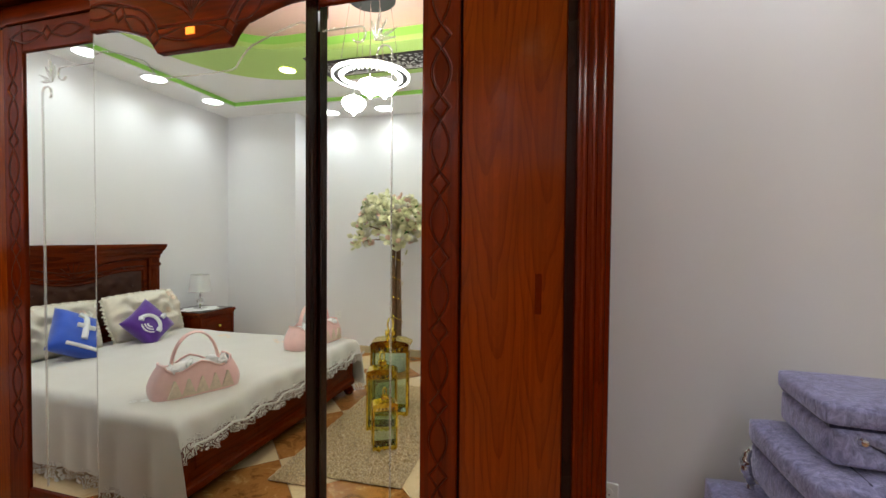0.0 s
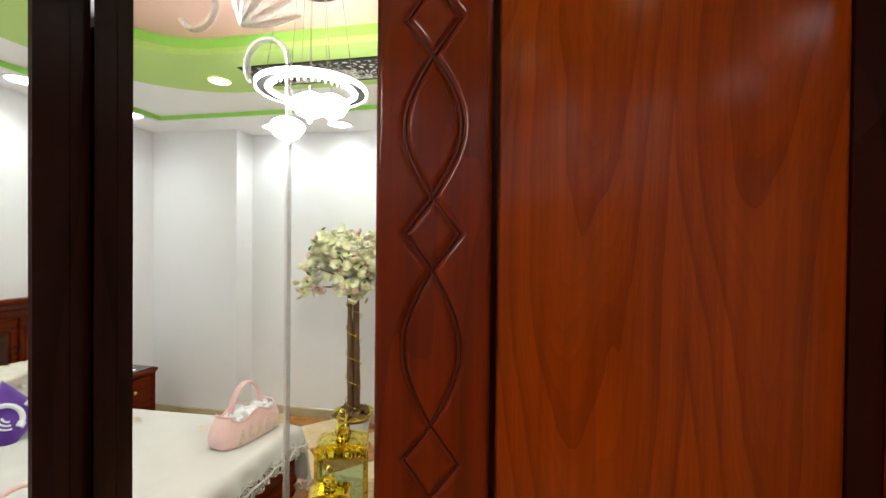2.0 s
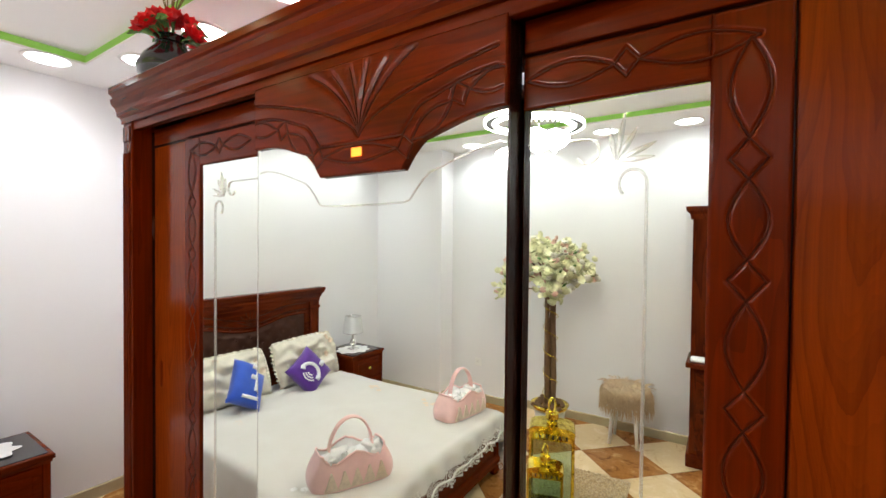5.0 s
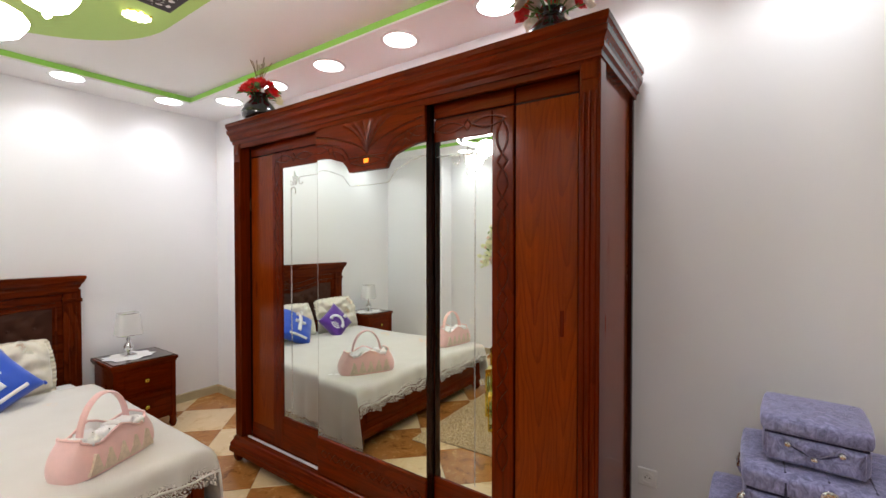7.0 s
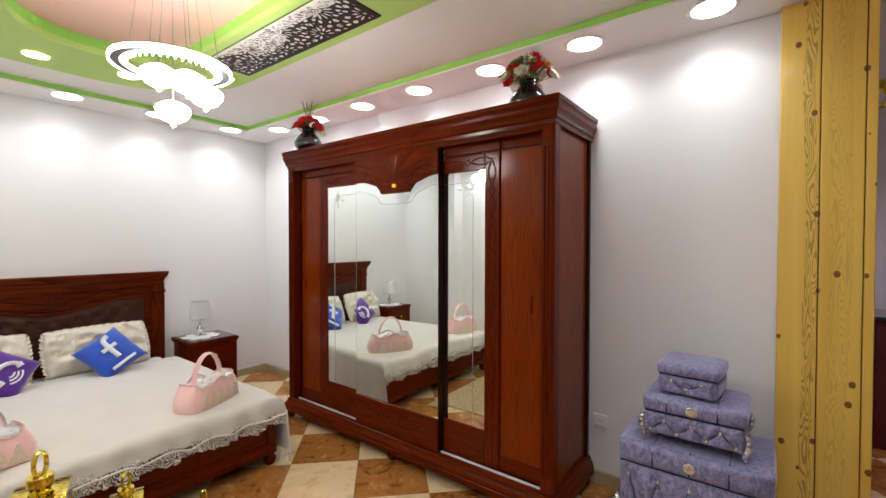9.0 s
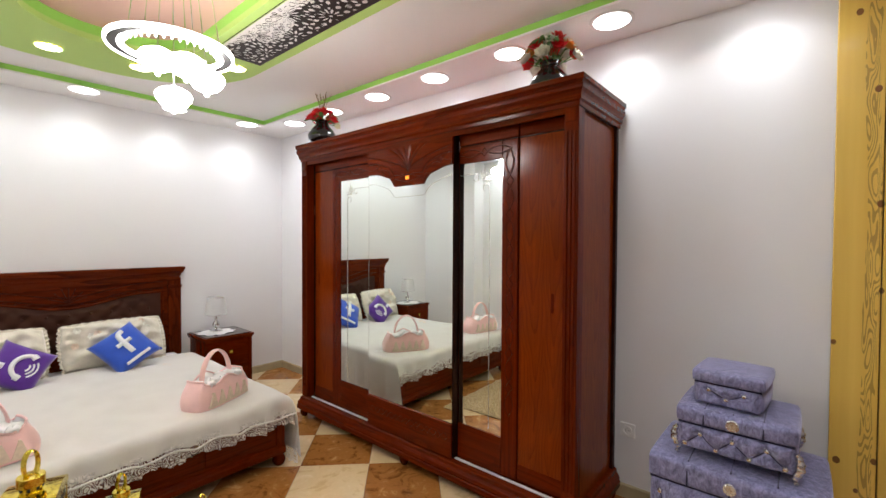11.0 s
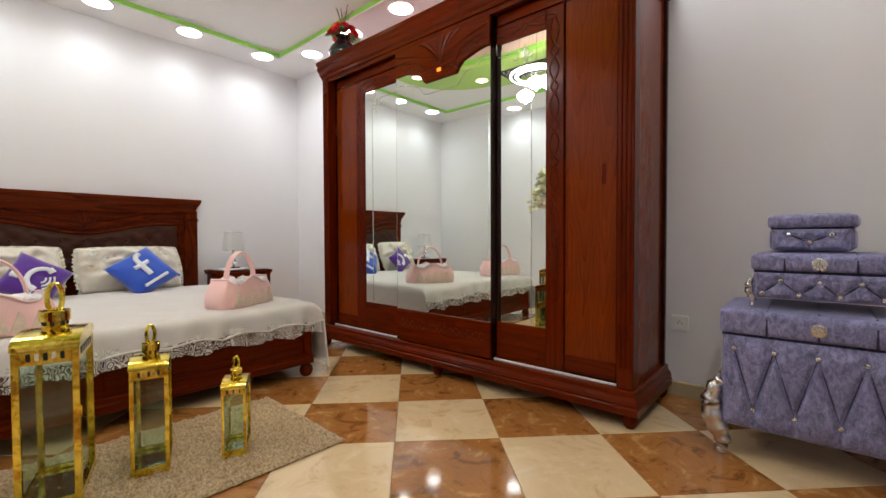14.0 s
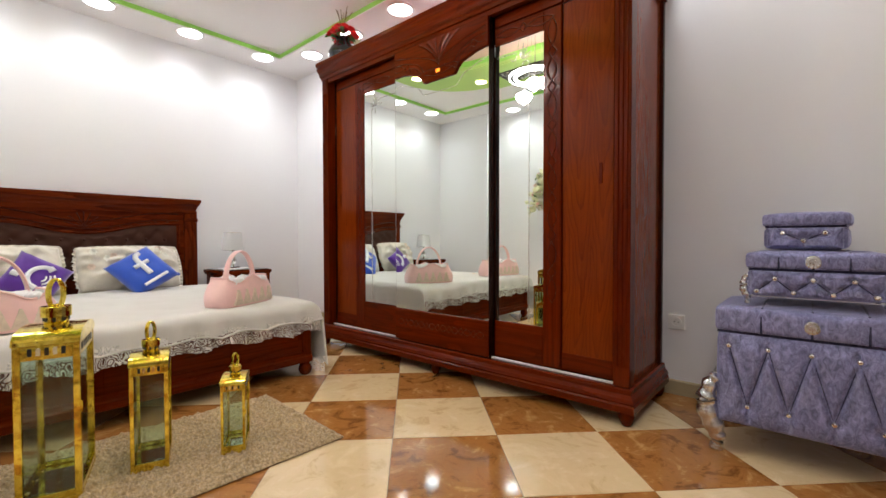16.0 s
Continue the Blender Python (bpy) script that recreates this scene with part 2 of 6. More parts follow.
def spread_cloth():
    n = Nodes("ivory_bedspread_cloth", 0.75, spec=0.2, sheen=0.3)
    v = n.coords((1, 1, 1))
    f = n.noise(v, 5, 5)
    n.colour(n.mix(f, (0.60, 0.56, 0.515), (0.68, 0.65, 0.615)))
    vo = n.add("ShaderNodeTexVoronoi", feature="DISTANCE_TO_EDGE", Scale=38.0)
    n.link(v, vo.inputs["Vector"])
    n.bump(n.math("ADD", vo.outputs[0], n.noise(v, 160, 3)), 0.25, 0.002)
    return n.mat


def lace_cloth(name, size, holes, solid=1.0, shade=1.0):
    """Open lace: swirling threads with gaps between them."""
    n = Nodes(name, 0.7, spec=0.2)
    v = n.coords((1, 1, 1))
    n.colour(n.mix(n.noise(v, 30, 3), tuple(k * shade for k in (0.72, 0.67, 0.62)), tuple(k * shade for k in (0.84, 0.80, 0.77))))
    warp = n.add("ShaderNodeTexNoise", Scale=9.0, Detail=2.0)
    n.link(v, warp.inputs["Vector"])
    mixv = n.mix(0.12, v, warp.outputs["Color"])
    vo = n.add("ShaderNodeTexVoronoi", Scale=size)
    n.link(mixv, vo.inputs["Vector"])
    rings = n.math("FRACT", n.math("MULTIPLY", vo.outputs["Distance"], 4.5))
    thread = n.math("GREATER_THAN", rings, 0.55)
    n.link(n.math("MAXIMUM", n.math("MULTIPLY", thread, solid), holes), n.bsdf.inputs["Alpha"])
    n.bump(rings, 0.12, 0.0006)
    return n.mat


bed_cloth, lace = spread_cloth(), lace_cloth("ivory_lace", 25.0, 0.2)
pillow_cloth = plain("cream_plush_pillow", (0.74, 0.68, 0.56), 0.85, vary=0.22, scale=22, bump=0.7, sheen=0.5)


def rug_pile():
    n = Nodes("beige_shag", 0.95, spec=0.1, sheen=0.3)
    v = n.coords((1, 1, 1))
    f, g = n.noise(v, 85, 5, 0.75), n.noise(v, 4, 3)
    c = n.ramp(f, [(0.3, (0.16, 0.09, 0.035)), (0.48, (0.56, 0.38, 0.19)), (0.66, (0.90, 0.70, 0.43))])
    n.colour(n.mix(n.math("MULTIPLY", g, 0.3), c, (0.42, 0.30, 0.18)))
    n.bump(f, 1.0, 0.012)
    return n.mat


shag = rug_pile()


def pine():
    """Yellow varnished pine: pale boards, narrow strips of ringed flame figure, small knots."""
    n = Nodes("yellow_varnished_pine", 0.3, coat=0.3)
    tc = n.add("ShaderNodeTexCoord")
    sep = n.add("ShaderNodeSeparateXYZ")
    n.link(tc.outputs["Object"], sep.inputs[0])
    cloud = n.noise(n.coords((16, 16, 0.5)), 1.0, 4)
    base_c = n.mix(cloud, (0.70, 0.41, 0.045), (0.95, 0.68, 0.16))
    rings = n.math("FRACT", n.math("MULTIPLY", n.noise(n.coords((26, 26, 3.2)), 1.0, 1.0, 0.4, 0.3), 15.0))
    line = n.math("GREATER_THAN", rings, 0.62)
    wobble = n.math("MULTIPLY", n.math("SUBTRACT", n.noise(n.coords((1, 1, 1.5)), 1.0, 2.0), 0.5), 0.06)
    near = n.math("ABSOLUTE", n.math("SUBTRACT", n.math("ADD", sep.outputs[0], wobble), 2.186))
    near2 = n.math("ABSOLUTE", n.math("SUBTRACT", n.math("ADD", sep.outputs[0], wobble), 2.292))
    gate = n.math("MAXIMUM", n.math("LESS_THAN", near, 0.022), n.math("MULTIPLY", n.math("LESS_THAN", near2, 0.04), 0.35))
    base_c = n.mix(n.math("MULTIPLY", n.math("MULTIPLY", line, gate), 0.55), base_c, (0.17, 0.075, 0.01))
    kn = n.add("ShaderNodeTexVoronoi", Scale=9.5)
    n.link(n.coords((1.0, 1.0, 0.8)), kn.inputs["Vector"])
    base_c = n.mix(n.math("LESS_THAN", kn.outputs["Distance"], 0.12), base_c, (0.20, 0.075, 0.012))
    n.colour(base_c)
    n.bump(cloud, 0.1, 0.001)
    return n.mat


pine_wood = pine()
pine_gap = plain("dark_board_gap", (0.06, 0.03, 0.01), 0.7)


def mirror_glass():
    n = Nodes("mirror_glass", 0.0, 1.0)
    n.colour((0.90, 0.965, 0.925))
    return n.mat


def clear_glass(name, tint=(1, 1, 1)):
    n = Nodes(name, 0.02)
    glossy = n.add("ShaderNodeBsdfGlossy", Roughness=0.02)
    clear = n.add("ShaderNodeBsdfTransparent", Color=(*tint, 1))
    lw = n.add("ShaderNodeLayerWeight", Blend=0.5)
    fres = n.add("ShaderNodeMath", operation="MULTIPLY_ADD")
    n.link(n.math("POWER", lw.outputs["Facing"], 4.0), fres.inputs[0])
    fres.inputs[1].default_value, fres.inputs[2].default_value = 0.6, 0.05
    mix = n.add("ShaderNodeMixShader")
    n.link(fres.outputs[0], mix.inputs[0])
    n.link(clear.outputs[0], mix.inputs[1])
    n.link(glossy.outputs[0], mix.inputs[2])
    n.link(mix.outputs[0], n.tree.nodes["Material Output"].inputs[0])
    return n.mat


def glow(name, c, strength):
    n = Nodes(name, 0.4)
    n.colour(c)
    n.bsdf.inputs["Emission Color"].default_value = (*c, 1)
    n.bsdf.inputs["Emission Strength"].default_value = strength
    return n.mat


mirror = mirror_glass()
pane_glass = clear_glass("lantern_glass", (0.90, 0.97, 0.93))
lamp_glass = clear_glass("lamp_glass", (0.96, 0.97, 0.98))
etched = plain("frosted_etching", (0.97, 0.98, 0.97), 0.25, 0.7, vary=0.03)
etched.node_tree.nodes["Principled BSDF"].inputs["Alpha"].default_value = 0.45
downlight_glow = glow("white_led_panel", (0.97, 0.98, 1.0), 10.0)
warm_glow = glow("warm_led_spot", (1.0, 0.88, 0.62), 9.0)
globe_glow = glow("lit_crystal_globe", (1.0, 0.96, 0.92), 52.0)
ring_glow = glow("lit_acrylic_ring", (1.0, 0.97, 0.96), 14.0)
# Glow put into the door's small orange label, which is no lamp.
label_glow = glow("orange_label_glow", (1.0, 0.27, 0.02), 1.6)


# ---- mesh helpers ----
def link_mesh(name, bm, material, smooth=False):
    me = bpy.data.meshes.new(name)
    bmesh.ops.recalc_face_normals(bm, faces=bm.faces[:])
    bm.to_mesh(me)
    bm.free()
    for m in material if isinstance(material, (list, tuple)) else [material]:
        me.materials.append(m)
    if smooth:
        for p in me.polygons:
            p.use_smooth = True
    return me


def part(name, bm, material, parent, label="", smooth=False):
    ob = new(name, link_mesh(name, bm, material, smooth))
    ob.parent = parent
    return tagged(ob, label)


def thing(name, bm, material, label, category, group="", kind="", smooth=False, at=None):
    ob = new(name, link_mesh(name, bm, material, smooth))
    if at is not None:
        ob.matrix_world = at
    return tagged(ob, label, category, group, kind)


def base(name, label, category, group="", at=None):
    ob = new(name)
    ob.empty_display_size = 0.1
    if at is not None:
        ob.matrix_world = at
    return tagged(ob, label, category, group)


def merge(*bms):
    out = bms[0]
    for b in bms[1:]:
        me = bpy.data.meshes.new("tmp")
        b.to_mesh(me)
        b.free()
        out.from_mesh(me)
        bpy.data.meshes.remove(me)
    return out


def moved(bm, m):
    bmesh.ops.transform(bm, matrix=m, verts=bm.verts[:])
    return bm


def box(x0, x1, y0, y1, z0, z1, bevel=0.0, seg=2):
    bm = bmesh.new()
    bmesh.ops.create_cube(bm, size=1)
    for v in bm.verts:
        v.co = Vector((x0 + (v.co.x + 0.5) * (x1 - x0), y0 + (v.co.y + 0.5) * (y1 - y0), z0 + (v.co.z + 0.5) * (z1 - z0)))
    if bevel:
        bmesh.ops.bevel(bm, geom=bm.edges[:], offset=bevel, segments=seg, profile=0.5, affect="EDGES")
    return bm


def lathe(profile, seg=24, sx=1.0, sy=1.0):
    """A turned body from (radius, height) pairs."""
    bm = bmesh.new()
    rows = []
    for r, z in profile:
        rows.append([bm.verts.new((r * sx * math.cos(2 * math.pi * k / seg), r * sy * math.sin(2 * math.pi * k / seg), z)) for k in range(seg)])
    for a, b in zip(rows, rows[1:]):
        for k in range(seg):
            bm.faces.new((a[k], a[(k + 1) % seg], b[(k + 1) % seg], b[k]))
    bm.faces.new(rows[0][::-1])
    bm.faces.new(rows[-1])
    return bm


def tube(points, radius, seg=8, closed=False, flat=1.0, up=(0, 0, 1)):
    """A round or flattened rod along points; flat scales it across the side axis."""
    bm = bmesh.new()
    pts = [Vector(p) for p in points]
    rows = []
    for i, p in enumerate(pts):
        a = pts[i - 1] if i or closed else p
        b = pts[(i + 1) % len(pts)] if i + 1 < len(pts) or closed else p
        d = (b - a).normalized()
        side = d.cross(Vector(up))
        if side.length < 1e-3:
            side = d.cross(Vector((0, 1, 0.01)))
        side.normalize()
        top = side.cross(d)
        r = radius(i / max(1, len(pts) - 1)) if callable(radius) else radius
        rows.append([bm.verts.new(p + r * (flat * math.cos(2 * math.pi * k / seg) * side + math.sin(2 * math.pi * k / seg) * top)) for k in range(seg)])
    pairs = list(zip(rows, rows[1:])) + ([(rows[-1], rows[0])] if closed else [])
    for a, b in pairs:
        for k in range(seg):
            bm.faces.new((a[k], a[(k + 1) % seg], b[(k + 1) % seg], b[k]))
    if not closed:
        bm.faces.new(rows[0][::-1])
        bm.faces.new(rows[-1])
    return bm


def molding(path, profile):
    """Sweeps a profile of (out, up) pairs along a level path of (x, y) with mitred corners; out is to the right of the way."""
    bm = bmesh.new()
    rows = []
    pts = [Vector((*p, 0)) for p in path]
    for i, p in enumerate(pts):
        normals = []
        for a, b in ((i - 1, i), (i, i + 1)):
            if 0 <= a and b < len(pts):
                d = (pts[b] - pts[a]).normalized()
                normals.append(Vector((d.y, -d.x, 0)))
        n = sum(normals, Vector()) / len(normals)
        n = n / max(1e-6, n.length_squared)
        rows.append([bm.verts.new(p + n * o + Vector((0, 0, u))) for o, u in profile])
    k = len(profile)
    for a, b in zip(rows, rows[1:]):
        for j in range(k):
            bm.faces.new((a[j], b[j], b[(j + 1) % k], a[(j + 1) % k]))
    bm.faces.new(rows[0])
    bm.faces.new(rows[-1][::-1])
    return bm


def outline_slab(points, z0, z1, plane="xy"):
    """A slab with the given outline. plane xz: points are (x, z), thickness along y."""
    bm = bmesh.new()

    def at(p, h):
        return (p[0], p[1], h) if plane == "xy" else (p[0], h, p[1]) if plane == "xz" else (h, p[0], p[1])

    a, b = [bm.verts.new(at(p, z0)) for p in points], [bm.verts.new(at(p, z1)) for p in points]
    bm.faces.new(a[::-1])
    bm.faces.new(b)
    for i in range(len(points)):
        j = (i + 1) % len(points)
        bm.faces.new((a[i], a[j], b[j], b[i]))
    return bm


def grid(nu, nv, fn, closed_v=False):
    bm = bmesh.new()
    rows = [[bm.verts.new(fn(i / nu, j / nv)) for j in range(nv + (0 if closed_v else 1))] for i in range(nu + 1)]
    n = len(rows[0])
    for a, b in zip(rows, rows[1:]):
        for j in range(n if closed_v else n - 1):
            bm.faces.new((a[j], a[(j + 1) % n], b[(j + 1) % n], b[j]))
    return bm


def cushion(w, h, d, wave=0.0, n=22, soft=0.0):
    """A stuffed pillow standing in the x (width) and z (height) plane, with pinched corners."""
    def side(sign):
        def fn(u, v):
            a, b = 2 * u - 1, 2 * v - 1
            pinch = 1 - 0.09 * (1 - abs(a) ** 2) * abs(b) ** 6 - 0.0
            pinch2 = 1 - 0.09 * (1 - abs(b) ** 2) * abs(a) ** 6
            body = (max(0.0, (1 - a ** 4)) * max(0.0, (1 - b ** 4))) ** 0.55
            ripple = wave * noise.noise((a * 3.1 + sign, b * 3.1, 1.7))
            pinch, pinch2 = (math.sqrt(1 - soft * a * a), math.sqrt(1 - soft * b * b)) if soft else (pinch, pinch2)
            return Vector((a * w / 2 * pinch2, sign * (d / 2 * body + ripple * body), b * h / 2 * pinch))
        return grid(n, n, fn)
    bm = merge(side(1), side(-1))
    bmesh.ops.remove_doubles(bm, verts=bm.verts[:], dist=0.0008)
    return bm


def soft_box(w, d, h, r, puff=0.0, n=10):
    """A padded box standing on z 0, with rounded edges and slightly swollen faces."""
    bm = bmesh.new()
    bmesh.ops.create_cube(bm, size=2)
    bmesh.ops.subdivide_edges(bm, edges=bm.edges[:], cuts=n, use_grid_fill=True)
    half = Vector((w / 2, d / 2, h / 2))
    for v in bm.verts:
        c = v.co.copy()
        p = Vector(c[k] * half[k] for k in range(3))
        inner = Vector(max(-(half[k] - r), min(half[k] - r, p[k])) for k in range(3))
        off = p - inner
        if off.length > 1e-6:
            p = inner + off.normalized() * r
        swell = [puff * (1 - c[(k + 1) % 3] ** 2) * (1 - c[(k + 2) % 3] ** 2) * (1 if abs(c[k]) > 0.99 else 0) * (1 if c[k] > 0 else -1) for k in range(3)]
        v.co = p + Vector(swell) + Vector((0, 0, h / 2))
    return bm


# ---- setting ----
def slab(name, bounds, material, label, bevel=0.0):
    return thing(name, box(*bounds, bevel=bevel), material, label, name.split("_")[0], kind="structure")


X_FAR, Y_FAR = 5.2, 5.6
slab("wall_west", (X_W - 0.2, X_W, Y_S - 0.2, Y_N + 0.2, 0, 3.0), wall_white, "white painted plaster wall behind the bed")
slab("wall_north", (X_W, 2.40, Y_N, Y_N + 0.2, 0, 3.0), wall_white, "white painted plaster wall behind the wardrobe")
slab("wall_south", (X_W, X_FAR, Y_S - 0.2, Y_S, 0, 3.0), wall_white, "white painted plaster wall beside the dresser")
slab("wall_pier", (X_W, -1.80, Y_S, -0.51, 0, SOFFIT), wall_white, "white plastered pier jutting into the room corner")
slab("wall_hall_east", (X_FAR, X_FAR + 0.2, Y_S - 0.2, Y_FAR, 0, 3.0), wall_white, "plain white wall of the neighbouring hall")
slab("wall_hall_north", (2.42, X_FAR + 0.2, Y_FAR, Y_FAR + 0.2, 0, 3.0), wall_white, "plain white end wall of the neighbouring hall")
slab("wall_hall_west", (2.20, 2.40, Y_N + 0.2, Y_FAR, 0, 3.0), wall_white, "plain white side wall of the neighbouring hall")

# Ceiling: a dropped border, a shallow tray with a lime green field, and a pink sunk middle.
TX0, TX1, TY0, TY1 = -2.32, 1.92, -0.20, 2.742


def capsule(x0, x1, y0, y1, r, seg=14):
    """A rounded rectangle outline, anticlockwise."""
    pts = []
    for cx, cy, a0 in ((x1 - r, y1 - r, 0), (x0 + r, y1 - r, 90), (x0 + r, y0 + r, 180), (x1 - r, y0 + r, 270)):
        pts += [(cx + r * math.cos(radians(a0 + 90 * k / seg)), cy + r * math.sin(radians(a0 + 90 * k / seg))) for k in range(seg + 1)]
    return pts


def ring_face(bm, outer, inner, z, index=0):
    """A level face between an outer outline and an inner one of the same length."""
    a, b = [bm.verts.new((*p, z)) for p in outer], [bm.verts.new((*p, z)) for p in inner]
    for i in range(len(a)):
        j = (i + 1) % len(a)
        bm.faces.new((a[i], a[j], b[j], b[i])).material_index = index


def rim(bm, outline, z0, z1, index=0):
    a, b = [bm.verts.new((*p, z0)) for p in outline], [bm.verts.new((*p, z1)) for p in outline]
    for i in range(len(a)):
        j = (i + 1) % len(a)
        bm.faces.new((a[i], a[j], b[j], b[i])).material_index = index


GREEN_LINE = capsule(-1.95, 1.53, 0.215, 2.095, 0.80)
PINK_LINE = capsule(-1.385, 0.97, 0.80, 1.665, 0.40)
TRAY_LINE = capsule(TX0, TX1, TY0, TY1, 0.012)
ROOM_LINE = capsule(X_W - 0.1, X_FAR + 0.1, Y_S - 0.1, Y_FAR + 0.1, 0.01)
bm = bmesh.new()
ring_face(bm, ROOM_LINE, TRAY_LINE, SOFFIT, 0)
rim(bm, TRAY_LINE, SOFFIT, SOFFIT + 0.012, 0)
rim(bm, TRAY_LINE, SOFFIT + 0.012, TRAY, 1)
ring_face(bm, TRAY_LINE, GREEN_LINE, TRAY, 0)
rim(bm, GREEN_LINE, TRAY, TRAY - 0.006, 2)
ring_face(bm, GREEN_LINE, PINK_LINE, TRAY - 0.006, 2)
rim(bm, PINK_LINE, TRAY - 0.006, TRAY + 0.03, 2)
rim(bm, PINK_LINE, TRAY + 0.03, RECESS, 1)
bm.faces.new([bm.verts.new((*p, RECESS)) for p in PINK_LINE]).material_index = 3
thing("ceiling", bm, [ceiling_white, edge_green, ceiling_green, ceiling_pink], "white stepped ceiling with lime green field and pink middle", "ceiling", kind="structure")
slab("roof_slab", (X_W - 0.2, X_FAR + 0.2, Y_S - 0.2, Y_FAR + 0.2, 2.96, 3.1), ceiling_white, "plain concrete slab above the ceiling")

slab("floor", (X_W - 0.2, X_FAR + 0.2, Y_S - 0.2, Y_FAR + 0.2, -0.12, -0.003), grout, "glossy chequered floor of cream and brown marble tiles")

SKIRT = [(0, 0), (0.012, 0), (0.012, 0.072), (0.006, 0.08), (0, 0.08)]


def skirting(name, path):
    return thing(name, molding(path, SKIRT), base_tile, "beige glazed tile skirting along the wall", "skirting", kind="structure")


skirting("baseboard_west", [(X_W, -0.51), (X_W, Y_N), (2.07, Y_N)])
skirting("baseboard_south", [(2.6, Y_S), (-1.80, Y_S), (-1.80, -0.51), (X_W + 0.012, -0.51)])

# Pillar clad in yellow pine boards.
pillar = base("wood_pillar", "floor-to-ceiling pillar clad in yellow varnished pine boards", "pillar")
part("core", box(2.085, 2.405, 3.12, 3.40, 0, SOFFIT), pine_gap, pillar)
for bx0, bx1 in ((2.068, 2.218), (2.222, 2.372), (2.376, 2.412)):
    part("board", box(bx0, bx1, 3.095, 3.118, 0.0, SOFFIT, 0.004), pine_wood, pillar)


# ---- ceiling lights ----
def downlight():
    ob = base("downlight", "round white recessed ceiling light, switched on", "ceiling light", "downlights round the ceiling border")
    part("trim_ring", lathe([(0.098, 0), (0.112, 0.0), (0.114, -0.003), (0.112, -0.006), (0.100, -0.006)], 36), white_plastic, ob, smooth=True)
    part("diffuser", lathe([(0.0995, -0.001), (0.0995, -0.005), (0.09, -0.0065)], 36), downlight_glow, ob, "glowing white diffuser")
    return ob


first = downlight()
first.matrix_world = pose(*N_LIGHTS[0], SOFFIT)
for lx, ly in (N_LIGHTS + W_LIGHTS + S_LIGHTS + E_LIGHTS)[1:]:
    copy_thing(first, pose(lx, ly, SOFFIT))


def spot():
    ob = base("ceiling_spot", "small square warm ceiling spot, switched on, in the green field", "ceiling light", "warm spots in the green field")
    part("frame", box(-0.055, 0.055, -0.055, 0.055, -0.006, 0.0, 0.002), gold, ob, "crystal and gold frame")
    part("diffuser", box(-0.042, 0.042, -0.042, 0.042, -0.010, -0.0062, 0.003), warm_glow, ob, "glowing warm diffuser")
    for k in range(12):
        a = 2 * math.pi * k / 12
        part("crystal", moved(lathe([(0.002, -0.012), (0.012, -0.008), (0.002, -0.004)], 6), pose(0.056 * math.cos(a), 0.056 * math.sin(a), 0)), warm_glow, ob)
    return ob


first = spot()
first.matrix_world = pose(*WARM_SPOTS[0], TRAY - 0.006)
for lx, ly in WARM_SPOTS[1:]:
    copy_thing(first, pose(lx, ly, TRAY - 0.006))


# ---- cut ceiling panels ----
def petal(cx, cy, angle, length, width, inner, n=5):
    """Outline of a leaf-shaped hole pointing away from a flower's middle."""
    pts = []
    ca, sa = math.cos(angle), math.sin(angle)
    for k in range(2 * n):
        t = k / n if k < n else 2 - k / n
        s = 1 if k < n else -1
        w = s * width * math.sin(math.pi * t) ** 0.8 * (0.55 + 0.45 * t)
        d = inner + length * t
        pts.append((cx + d * ca - w * sa, cy + d * sa + w * ca))
    return pts


def inside(x, y, loop):
    odd = False
    for (ax, ay), (bx, by) in zip(loop, loop[1:] + loop[:1]):
        if (ay > y) != (by > y) and x < ax + (y - ay) * (bx - ax) / (by - ay):
            odd = not odd
    return odd


